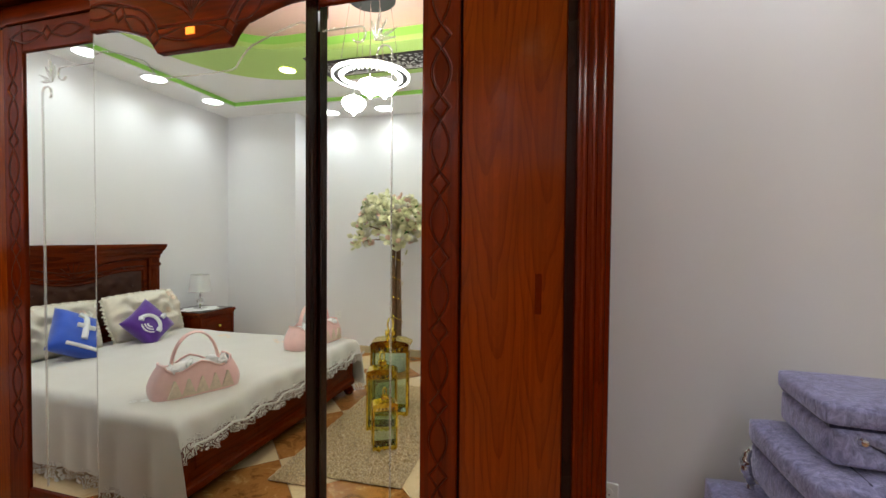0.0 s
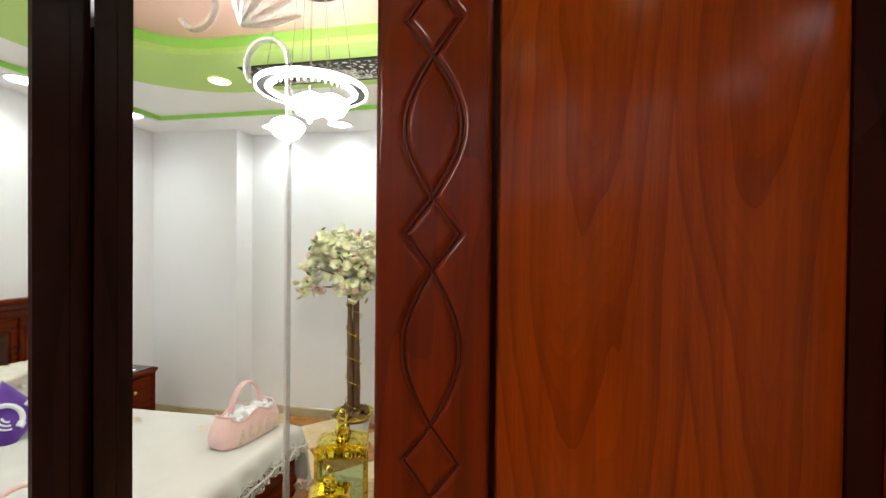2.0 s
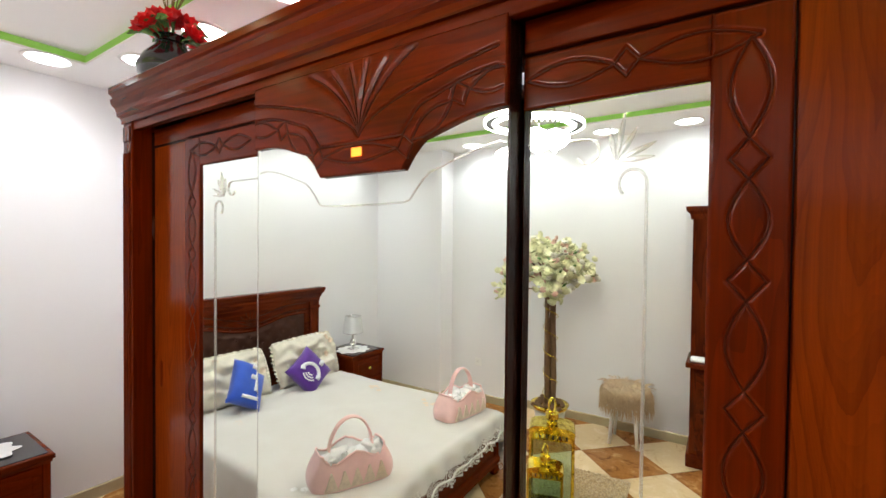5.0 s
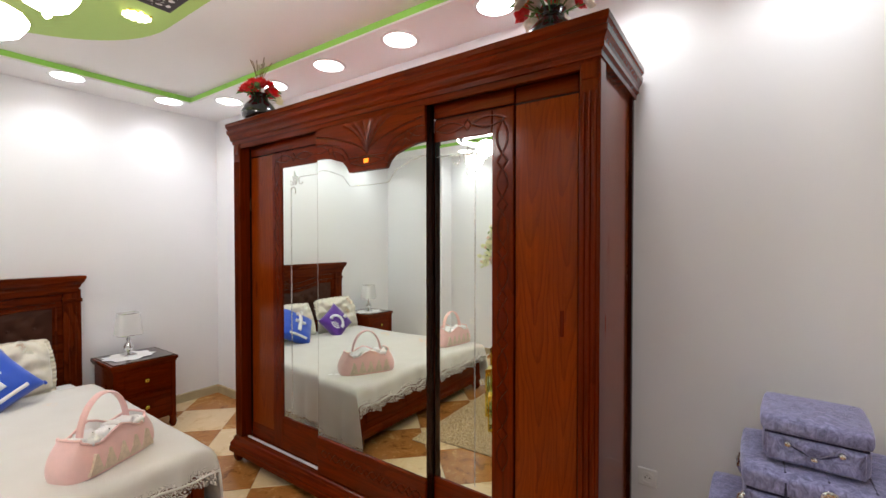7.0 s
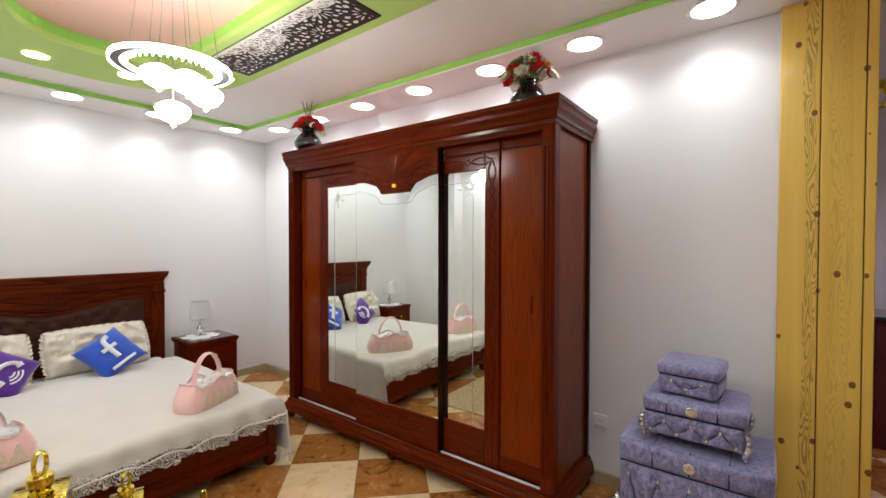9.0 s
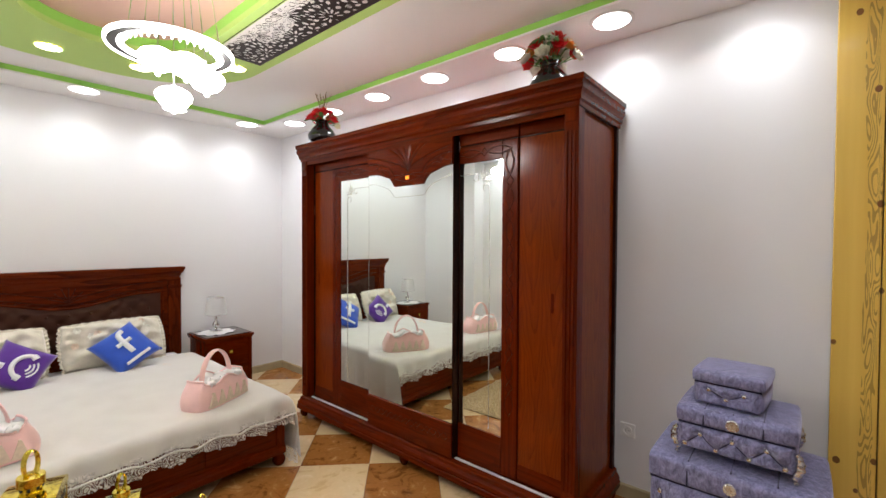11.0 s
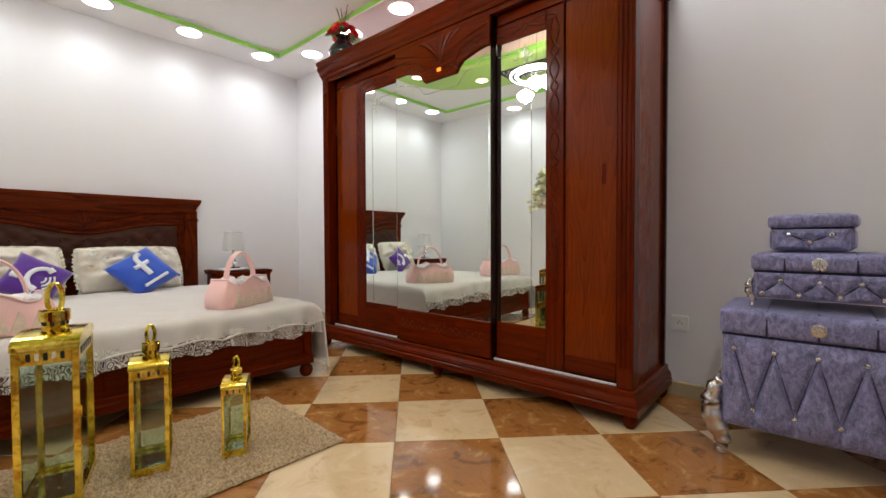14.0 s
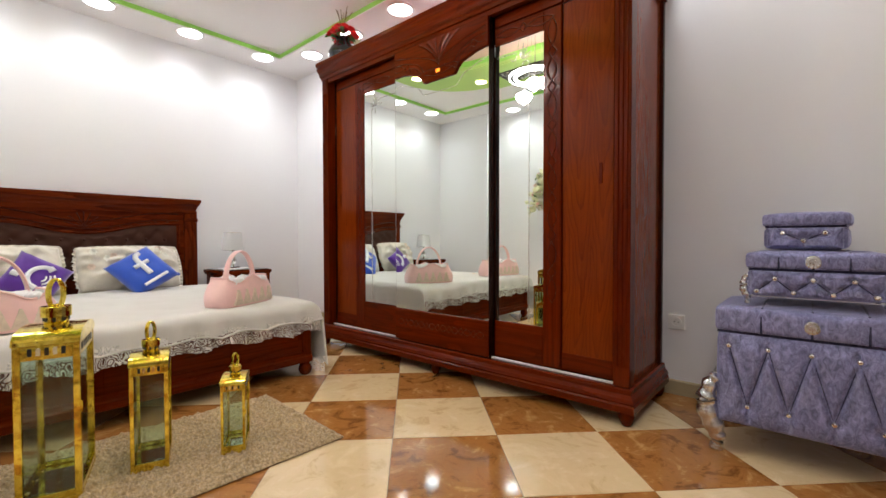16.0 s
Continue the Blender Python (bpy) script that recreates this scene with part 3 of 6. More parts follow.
def cut_panel(length, width):
    """A dark board pierced by daisies of leaf-shaped holes, filling it from edge to edge."""
    hw, hl = width / 2 - 0.016, length / 2 - 0.016
    middles = [(-length / 2 + 0.05 + 0.178 * i, 0.085 if i % 2 else -0.085) for i in range(8)]
    holes = []
    for i, (cx, cy) in enumerate(middles):
        big = i % 2 == 0
        rings = [(14, 0.024, 0.070, 0.0105), (14, 0.100, 0.046, 0.0205)] if big else [(12, 0.022, 0.056, 0.0105), (12, 0.084, 0.044, 0.0205)]
        rings.append((18, 0.152, 0.042, 0.0215))
        holes.append([(cx + 0.012 * math.cos(k * math.pi / 4), cy + 0.012 * math.sin(k * math.pi / 4)) for k in range(8)])
        for j, (count, inner, reach, wide) in enumerate(rings):
            for k in range(count):
                pts = petal(cx, cy, 2 * math.pi * (k + 0.5 * (j % 2)) / count, reach, wide, inner, 4)
                own = max(math.hypot(p[0] - cx, p[1] - cy) for p in pts)
                clear = all(math.hypot(p[0] - ox, p[1] - oy) > math.hypot(p[0] - cx, p[1] - cy) + 0.002 for p in pts for o, (ox, oy) in enumerate(middles) if o != i)
                if clear and own and all(abs(p[0]) < hl and abs(p[1]) < hw for p in pts):
                    holes.append(pts)
    rnd = random.Random(4)
    for k in range(2400):
        x, y, reach = rnd.uniform(-hl, hl), rnd.uniform(-hw, hw), (0.044, 0.032, 0.022)[k // 800]
        cx, cy = min(middles, key=lambda m: math.hypot(x - m[0], y - m[1]))
        pts = petal(x, y, math.atan2(y - cy, x - cx) + rnd.uniform(-0.3, 0.3), reach, reach * 0.36, 0.0, 4)
        if all(abs(p[0]) < hl and abs(p[1]) < hw for p in pts):
            near = [h for h in holes if abs(h[0][0] - x) < 0.12]
            if all((p[0] - q[0]) ** 2 + (p[1] - q[1]) ** 2 > 0.0062 ** 2 for h in near for q in h for p in pts):
                holes.append(pts)
    bm = bmesh.new()
    edges = []
    for loop in [[(-length / 2, -width / 2), (length / 2, -width / 2), (length / 2, width / 2), (-length / 2, width / 2)]] + holes:
        verts = [bm.verts.new((*p, -0.0065)) for p in loop]
        edges += [bm.edges.new((u, v)) for u, v in zip(verts, verts[1:] + verts[:1])]
    bmesh.ops.triangle_fill(bm, edges=edges, use_beauty=True, use_dissolve=False, normal=(0, 0, -1))
    gone = []
    for face in bm.faces:
        c = face.calc_center_median()
        for loop in holes:
            if abs(c.x - loop[0][0]) < 0.06 and inside(c.x, c.y, loop):
                gone.append(face)
                break
    bmesh.ops.delete(bm, geom=gone, context="FACES_ONLY")
    for loop in holes:
        rim(bm, loop, -0.0065, -0.0035)
    rim(bm, [(-length / 2, -width / 2), (length / 2, -width / 2), (length / 2, width / 2), (-length / 2, width / 2)], -0.0065, 0.0)
    return bm


for gy in (1.868, 0.47):
    panel = base("ceiling_grille", "dark brown cut-out ceiling panel with fan-shaped flowers", "ceiling panel", "cut-out ceiling panels", at=pose(-0.275, gy, TRAY - 0.0065))
    part("backing", box(-0.66, 0.66, -0.145, 0.145, -0.003, -0.0005), ceiling_white, panel, "pale backing")
    part("fretwork", cut_panel(1.345, 0.31), dark_brown_panel, panel)


# ---- chandelier ----
lamp = base("chandelier", "lit ring chandelier with crystal globes on thin wires", "chandelier", at=pose(-0.122, 1.225, 0))
part("canopy", lathe([(0.15, RECESS), (0.15, RECESS - 0.03), (0.14, RECESS - 0.036)], 36), black_satin, lamp, "round black ceiling plate")


def hoop(r0, r1, z0, z1, seg=72):
    bm = bmesh.new()
    prof = [(r0, z0), (r1, z0), (r1, z1), (r0, z1)]
    rows = [[bm.verts.new((r * math.cos(2 * math.pi * k / seg), r * math.sin(2 * math.pi * k / seg), z)) for r, z in prof] for k in range(seg)]
    for k in range(seg):
        a, b = rows[k], rows[(k + 1) % seg]
        for j in range(4):
            bm.faces.new((a[j], b[j], b[(j + 1) % 4], a[(j + 1) % 4]))
    return bm


part("ring_band", hoop(0.1955, 0.2295, 2.306, 2.319), black_satin, lamp, "black metal band")
part("outer_light", hoop(0.230, 0.2385, 2.304, 2.321), ring_glow, lamp, "glowing white acrylic ring")
part("inner_light", hoop(0.180, 0.195, 2.305, 2.320), ring_glow, lamp, "glowing white acrylic ring")
for k in range(40):
    a = 2 * math.pi * k / 40
    part("crystal_drop", moved(lathe([(0.002, -0.008), (0.005, 0.0), (0.002, 0.007)], 6), pose(0.173 * math.cos(a), 0.173 * math.sin(a), 2.302)), ring_glow, lamp)
GLOBES = [(-0.033, -0.047, 2.275), (0.05, 0.118, 2.21), (-0.10, 0.035, 2.145), (0.10, 0.02, 2.235)]
for gx, gy, gz in GLOBES:
    prof = [(0.006, -0.098), (0.014, -0.088), (0.006, -0.078), (0.03, -0.07), (0.066, -0.05), (0.09, -0.012), (0.094, 0.01), (0.082, 0.03), (0.05, 0.05), (0.012, 0.058), (0.012, 0.066)]
    bm = lathe(prof, 28)
    for v in bm.verts:
        a = math.atan2(v.co.y, v.co.x)
        if -0.07 < v.co.z < 0.05:
            k = 1 + 0.045 * math.cos(14 * a)
            v.co.x, v.co.y = v.co.x * k, v.co.y * k
    g = part("globe", moved(bm, pose(gx, gy, gz) @ Matrix.Scale(0.76, 4)), globe_glow, lamp, "lit faceted crystal globe", smooth=True)
    part("wire", tube([(gx, gy, gz + 0.05), (gx * 0.6, gy * 0.6, RECESS - 0.03)], 0.0022, 6), chrome, lamp)
for k in range(4):
    a = math.pi / 4 + math.pi / 2 * k
    part("wire", tube([(0.198 * math.cos(a), 0.198 * math.sin(a), 2.318), (0.13 * math.cos(a), 0.13 * math.sin(a), RECESS - 0.03)], 0.0018, 6), chrome, lamp)


# ---- sockets ----
def socket():
    ob = base("wall_socket", "white square wall socket with round inset", "socket")
    part("plate", moved(box(-0.041, 0.041, -0.009, 0, -0.041, 0.041, 0.004), Matrix()), white_plastic, ob)
    part("inset", moved(lathe([(0.026, 0), (0.026, 0.004), (0.021, 0.004), (0.0205, 0.002)], 24), pose(0, -0.008, 0, 90)), white_plastic, ob)
    for sx in (-0.0095, 0.0095):
        part("hole", moved(lathe([(0.003, 0), (0.003, 0.0006)], 10), pose(sx, -0.0103, 0, 90)), black_satin, ob)
    part("earth_pin", moved(lathe([(0.0025, 0), (0.0022, 0.007)], 10), pose(0, -0.010, 0.012, 90)), chrome, ob)
    return ob


s1 = socket()
s1.matrix_world = pose(1.205, Y_N, 0.40)
copy_thing(s1, pose(-1.455, Y_S, 0.415, 0, 0, 180))


# ---- wardrobe ----
WX0, WX1, WFRONT, WBACK = -1.272, 1.145, 2.54, 3.12
YD, YM = 2.606, 2.556  # planes of the outer doors and of the middle one
wardrobe = base("wardrobe", "large mahogany wardrobe with three mirrored sliding doors", "wardrobe", at=pose(0, 0, 0))


def chain_lens(p, q, bulge, n=10):
    """The two bowed lines of a pointed oval from p to q, in (x, z)."""
    p, q = Vector(p), Vector(q)
    d = q - p
    side = Vector((-d.y, d.x)).normalized()
    return [[tuple(p + d * (k / n) + s * side * bulge * math.sin(math.pi * k / n)) for k in range(n + 1)] for s in (1, -1)]


def chain_diamond(c, half_along, half_across, d):
    c, d = Vector(c), Vector(d).normalized()
    s = Vector((-d.y, d.x))
    pts = [c + d * half_along, c + s * half_across, c - d * half_along, c - s * half_across]
    return [tuple(v) for v in pts + pts[:1]]


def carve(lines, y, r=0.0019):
    """Dark lines painting shade and gathered stain into the bottom of carved grooves, in the xz plane."""
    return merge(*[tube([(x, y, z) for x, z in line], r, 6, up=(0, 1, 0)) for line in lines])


GROOVE = 0.0036


def carve_chain(points, bulge, d_along, d_across, y, parent, limits=(-9, 9)):
    """Each oval and each diamond of a chain as a carved piece of its own; gives back its grooves."""
    grooves = []
    for a, b in zip(points, points[1:]):
        a, b = Vector(a), Vector(b)
        d = (b - a).normalized()
        lines = [[p for p in line if limits[0] < p[0] < limits[1]] for line in chain_lens(a + d * d_along, b - d * d_along, bulge, 14)]
        lines = [line for line in lines if len(line) > 1]
        if lines:
            part("carved_oval", carve(lines, y + GROOVE * 0.85), groove_shade_wood, parent)
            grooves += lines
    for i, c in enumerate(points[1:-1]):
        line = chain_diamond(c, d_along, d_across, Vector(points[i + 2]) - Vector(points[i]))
        part("carved_diamond", carve([line], y + GROOVE * 0.85), groove_shade_wood, parent)
        grooves.append(line)
    return [(line, 0.0030, 0.0030, GROOVE) for line in grooves]


def relief(x0, x1, low, high, y, back, nx, nz, grooves):
    """A carved board face: grooves are (points, width at the start, width at the end, depth) pressed into it."""
    xs = np.linspace(x0, x1, nx)
    lows = np.array([low(x) for x in xs])
    vs = np.linspace(0, 1, nz)[:, None]
    X = np.repeat(xs[None, :], nz, 0)
    Z = lows[None, :] + (high - lows[None, :]) * vs
    cut = np.zeros_like(X)
    for points, w0, w1, depth in grooves:
        dense, total = [], max(1, len(points) - 1)
        for i, (p, q) in enumerate(zip(points, points[1:])):
            steps = max(2, int(math.hypot(q[0] - p[0], q[1] - p[1]) / 0.0015))
            dense += [(p[0] + (q[0] - p[0]) * k / steps, p[1] + (q[1] - p[1]) * k / steps, (i + k / steps) / total) for k in range(steps)]
        reach = 4 * max(w0, w1)
        for k in range(0, len(dense), 24):
            chunk = np.array(dense[k:k + 24])
            near = (X > chunk[:, 0].min() - reach) & (X < chunk[:, 0].max() + reach) & (Z > chunk[:, 1].min() - reach) & (Z < chunk[:, 1].max() + reach)
            if near.any():
                d = np.hypot(X[near][:, None] - chunk[None, :, 0], Z[near][:, None] - chunk[None, :, 1]).min(1)
                w = w0 + (w1 - w0) * chunk[:, 2].mean()
                cut[near] = np.maximum(cut[near], depth * np.exp(-(d / w) ** 2))
    edge = np.minimum(np.minimum(X - x0, x1 - X), np.minimum(Z - lows[None, :], high - Z))
    Y = y + cut + 0.003 * np.clip(1 - edge / 0.005, 0, 1) ** 2
    X, Z = np.pad(X, 1, mode="edge"), np.pad(Z, 1, mode="edge")
    Y = np.pad(Y, 1, constant_values=back)
    verts = np.stack([X, Y, Z], -1).reshape(-1, 3).tolist()
    cols = nx + 2
    faces = [(j * cols + i, j * cols + i + 1, (j + 1) * cols + i + 1, (j + 1) * cols + i) for j in range(nz + 1) for i in range(cols - 1)]
    me = bpy.data.meshes.new("carved_face")
    me.from_pydata(verts, [], faces)
    return me


def face_part(name, me, material, parent, label=""):
    me.materials.append(material)
    me.shade_smooth()
    ob = new(name, me)
    ob.parent = parent
    return tagged(ob, label)


# carcass
part("side_panel", box(WX0 + 0.02, WX0 + 0.045, 2.60, WBACK, 0.17, 2.16), wood_z, wardrobe)
part("side_panel", box(WX1 - 0.045, WX1 - 0.02, 2.60, WBACK, 0.17, 2.16), panel_z, wardrobe)
part("back_panel", box(WX0 + 0.05, WX1 - 0.05, WBACK - 0.015, WBACK - 0.002, 0.17, 2.16), wood_z, wardrobe)
part("back_post", box(WX1 - 0.05, WX1 - 0.004, WBACK - 0.035, WBACK, 0.17, 2.16, 0.004), dark_wood, wardrobe)
for px in (WX0, WX1 - 0.075):
    p = part("post", box(px, px + 0.075, WFRONT, WFRONT + 0.075, 0.175, 2.15, 0.006), wood_z, wardrobe)
    for k in range(3):
        part("reed", tube([(px + 0.017 + 0.0205 * k, WFRONT - 0.001, 0.27), (px + 0.017 + 0.0205 * k, WFRONT - 0.001, 2.03)], 0.0062, 8, up=(0, 1, 0)), wood_z, p)
    part("rosette", box(px + 0.008, px + 0.067, WFRONT - 0.005, WFRONT + 0.002, 2.075, 2.135, 0.004), wood_z, p)
part("top_rail", box(WX0 + 0.075, WX1 - 0.075, WFRONT + 0.006, WFRONT + 0.03, 2.118, 2.16, 0.003), wood_x, wardrobe)
cornice_profile = [(0, 2.148), (0.004, 2.148), (0.006, 2.168), (0.016, 2.176), (0.016, 2.192), (0.020, 2.205), (0.030, 2.222), (0.032, 2.24), (0.026, 2.246), (0.030, 2.256), (0.036, 2.262), (0.036, 2.284), (0.033, 2.288), (-0.2, 2.288), (-0.2, 2.148)]
part("cornice", molding([(WX0, WBACK), (WX0, WFRONT), (WX1, WFRONT), (WX1, WBACK)], cornice_profile), wood_x, wardrobe)
part("top_board", box(WX0 + 0.15, WX1 - 0.15, WFRONT + 0.15, WBACK, 2.25, 2.284), wood_x, wardrobe)
plinth_profile = [(0, 0.068), (0.030, 0.068), (0.030, 0.098), (0.024, 0.106), (0.028, 0.114), (0.022, 0.130), (0.010, 0.148), (0.008, 0.166), (0.0, 0.172), (-0.12, 0.172), (-0.12, 0.068)]
part("plinth", molding([(WX0, WBACK), (WX0, WFRONT), (WX1, WFRONT), (WX1, WBACK)], plinth_profile), wood_x, wardrobe)
part("bottom_board", box(WX0 + 0.1, WX1 - 0.1, WFRONT + 0.1, WBACK, 0.10, 0.165), wood_x, wardrobe)
for fx in (WX0 + 0.015, WX1 - 0.015):
    for fy in (WFRONT + 0.015, WBACK - 0.05):
        part("foot", moved(lathe([(0.018, 0), (0.026, 0.01), (0.034, 0.03), (0.036, 0.045), (0.028, 0.058), (0.038, 0.068)], 20), pose(fx, fy, 0)), wood_z, wardrobe, smooth=True)
part("foot", moved(lathe([(0.018, 0), (0.028, 0.02), (0.034, 0.045), (0.036, 0.068)], 16), pose(-0.05, WFRONT + 0.02, 0)), wood_z, wardrobe, smooth=True)
for tx0, tx1 in ((-1.176, -0.416), (0.372, 1.066)):
    part("track", box(tx0, tx1, 2.572, 2.586, 0.168, 0.1805, 0.002), bright_metal, wardrobe, "bright metal sliding track")

# Dark strips put the post's shade into the recess beside each outer door.
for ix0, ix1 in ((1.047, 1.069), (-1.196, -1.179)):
    part("door_jamb", box(ix0, ix1, YD + 0.004, YD + 0.03, 0.178, 2.12), dark_wood, wardrobe, "dark strip painting the shade of the recess beside the door")
MIR_T, MIR_B = 1.958, 0.387
# outer doors: veneered panel, carved stile and rails round the mirror
for sign in (1, -1):
    if sign == 1:
        door_x = (0.372, 1.046)
        mx0, mx1, sx1 = 0.385, 0.682, 0.783
    else:
        door_x = (-1.178, -0.43)
        mx0, mx1, sx1 = -0.44, -0.816, -0.915
    lo, hi = min(sx1, door_x[1] if sign == 1 else door_x[0]), max(sx1, door_x[1] if sign == 1 else door_x[0])
    door = part("sliding_door", box(lo + 0.004, hi, YD + 0.004, YD + 0.024, 0.178, 2.058, 0.003), panel_z, wardrobe, "flame-veneered panel beside a carved mirror frame")
    part("top_band", box(lo + 0.004, hi, YD + 0.003, YD + 0.024, 2.066, 2.13, 0.003), wood_x, door)
    part("bottom_panel", box(lo + 0.004, hi, YD - 0.001, YD + 0.004, 0.18, 0.268, 0.002), wood_x, door)
    # Dark filler added behind the open joint, so no bright slit shows.
    part("joint_strip", box(sx1 - 0.006, sx1 + 0.006, YD + 0.010, YD + 0.021, 0.178, 2.058), dark_wood, door, "dark filler added behind the joint")
    a, b = sorted((mx1, sx1))
    part("stile", box(a + 0.001, b - 0.001, YD - 0.0015, YD + 0.022, 0.178, 2.058), wood_z, door)
    stile_span = (a, b)
    c, d = sorted((mx0 - 0.01 * sign, mx1))
    part("head_rail", box(c, d, YD - 0.0015, YD + 0.022, MIR_T + 0.001, 2.058), wood_x, door)
    rail_span = (c, d)
    # Dark filler added behind the gap under the top band.
    part("shadow_gap", box(min(a, c, lo), max(b, d, hi), YD + 0.008, YD + 0.020, 2.05, 2.075), dark_wood, door, "dark filler added behind the joint")
    part("head_band", box(min(a, c), max(b, d), YD - 0.006, YD + 0.022, 2.066, 2.13, 0.003), wood_x, door)
    part("foot_rail", box(c, d, YD - 0.008, YD + 0.022, 0.178, MIR_B, 0.003), wood_x, door)
    part("mirror", box(c, d, YD, YD + 0.006, MIR_B, MIR_T), mirror, door, "tall bevelled mirror with etched scrolls")
    sx = (mx1 + sx1) / 2
    centres = [(sx, 2.045)] + [(sx, 1.837 - 0.1925 * k) for k in range(8)]
    centres[0] = (sx, 2.011 + 0.031)
    centres[1:4] = [(sx, 1.8315), (sx, 1.649), (sx, 1.4525)]
    cuts = carve_chain(centres, 0.025, 0.031, 0.024, YD - 0.008, door)
    hx = [sx + 0.031 * sign, sx - sign * 0.173, sx - sign * 0.37]
    cuts += carve_chain([(h, 2.012) for h in hx], 0.022, 0.020, 0.024, YD - 0.008, door)
    face_part("stile_face", relief(*stile_span, lambda x: 0.178, 2.058, YD - 0.008, YD - 0.001, 64, 860, cuts), wood_z, door, "mahogany stile carved with ovals and diamonds")
    face_part("rail_face", relief(*rail_span, lambda x: MIR_T, 2.058, YD - 0.008, YD - 0.001, 200, 66, cuts), wood_x, door, "mahogany rail carved with ovals and diamonds")
    # etched scrolls on the glass
    e = YD - 0.0015
    vx = mx1 - sign * 0.088
    curl = [(vx - sign * (0.022 - 0.022 * math.cos(radians(t))), 1.806 + 0.024 * math.sin(radians(t))) for t in range(0, 231, 15)]
    hook = [(vx - sign * (0.098 - 0.020 * math.cos(radians(t))), 1.868 + 0.022 * math.sin(radians(t))) for t in range(90, -151, -15)]
    lines = [[(vx, MIR_B + 0.02)] + curl, [(mx0, 1.890)] + hook]
    part("etched_scroll", merge(*[tube([(x, e, z) for x, z in line], 0.0026, 6, up=(0, 1, 0), flat=1.0) for line in lines]), etched, door, "frosted scroll etched into the glass")
    petals = []
    for ang, ln in ((4, 0.062), (24, 0.070), (58, 0.066), (80, 0.084), (100, 0.06)):
        a0 = radians(ang if sign == 1 else 180 - ang)
        p0 = Vector((vx - sign * 0.05, 1.845))
        petals.append(tube([(p0.x + ln * t * math.cos(a0), e, p0.y + ln * t * math.sin(a0)) for t in (0, 0.25, 0.5, 0.75, 1)], lambda t: 0.0008 + 0.0046 * math.sin(math.pi * min(1, t)) ** 1.2, 6, up=(0, 1, 0)))
    part("etched_flower", merge(*petals), etched, door)
    gx = 0.985 if sign == 1 else -1.12
    part("finger_pull", box(gx - 0.008, gx + 0.008, YD + 0.0025, YD + 0.005, 1.125, 1.225, 0.002), wood_z, door, "recessed finger pull")

# middle door with a bracket-shaped carved head
DX0, DX1 = -0.412, 0.366
DC = -0.010


def head_curve(x):
    """Height of the mirror's upper edge below the carved head."""
    u = abs(x - DC)
    if u < 0.129:
        return 1.858
    if u < 0.20:
        return 1.858 + 0.064 * math.sin((u - 0.129) / 0.071 * math.pi / 2)
    return 1.922 + 0.034 * math.sin(min(1.0, (u - 0.20) / 0.16) * math.pi / 2)


door = part("sliding_door", box(DX0, DX1 - 0.003, YM + 0.008, YD + 0.002, 0.178, 2.125), wood_x, wardrobe, "projecting middle door with a full-width mirror")
xs = [DX0 + (DX1 - DX0) * k / 60 for k in range(61)]
part("head_board", outline_slab([(x, head_curve(x)) for x in xs] + [(DX1, 2.125), (DX0, 2.125)], YM - 0.007, YM + 0.0075, "xz"), wood_x, door, "bracket-shaped carved head")
part("mirror", outline_slab([(x, head_curve(x) + 0.002) for x in xs][::-1] + [(DX0, MIR_B), (DX1, MIR_B)], YM, YM + 0.0065, "xz"), mirror, door, "full-width mirror with an etched wave")
part("foot_rail", box(DX0, DX1, YM - 0.006, YM + 0.0075, 0.178, MIR_B, 0.003), wood_x, door)
part("door_edge", box(DX1 - 0.003, DX1 + 0.002, YM - 0.001, YM + 0.018, 0.178, 2.125), dark_wood, door, "dark upright door edge")
part("door_edge", box(DX1 - 0.003, DX1 + 0.0015, YM + 0.018, YM + 0.032, 0.178, 2.125), dark_wood, door)
part("door_edge", box(DX1 - 0.003, DX1 + 0.002, YM + 0.032, YD + 0.002, 0.178, 2.125), dark_wood, door, "dark upright door edge")
part("glass_edge", box(DX0 - 0.0025, DX0, YM - 0.001, YM + 0.007, MIR_B, 1.955), etched, door, "pale bevelled glass edge")
cx = [DX0 + 0.01 + (DX1 - DX0 - 0.02) * k / 8 for k in range(9)]
cuts = carve_chain([(x, 0.30) for x in cx], 0.020, 0.020, 0.022, YM - 0.012, door)
face_part("foot_face", relief(DX0, DX1, lambda x: 0.178, MIR_B, YM - 0.012, YM - 0.005, 400, 100, cuts), wood_x, door, "rail carved with ovals and diamonds")
wave_pts = [(DX0 - 0.06, 2.020), (DC - 0.275, 1.995), (DC - 0.138, 1.906), (DC + 0.138, 1.906), (DC + 0.275, 1.995), (DX1 + 0.05, 2.020)]
head_cuts = carve_chain(wave_pts, 0.021, 0.022, 0.026, YM - 0.014, door, (DX0 + 0.004, DX1 - 0.004))
FZ = 1.953
for ang in (34, 56, 77, 103, 124, 146):
    a0 = radians(ang)
    reach = 0.21 if 50 < ang < 130 else 0.34
    line = []
    for t in range(13):
        q = t / 12
        bend = a0 + radians(90 - ang) * 0.55 * (1 - q)
        line.append((DC + reach * q * math.cos(bend), FZ + reach * q * math.sin(bend)))
    line = [p for p in line if p[1] < 2.112 and DX0 + 0.008 < p[0] < DX1 - 0.008]
    head_cuts.append((line, 0.003, 0.011, 0.0042))
    part("carved_leaf", tube([(x, YM - 0.0106, z) for x, z in line], lambda t: 0.0024 - 0.0014 * t, 6, up=(0, 1, 0)), groove_shade_wood, door)
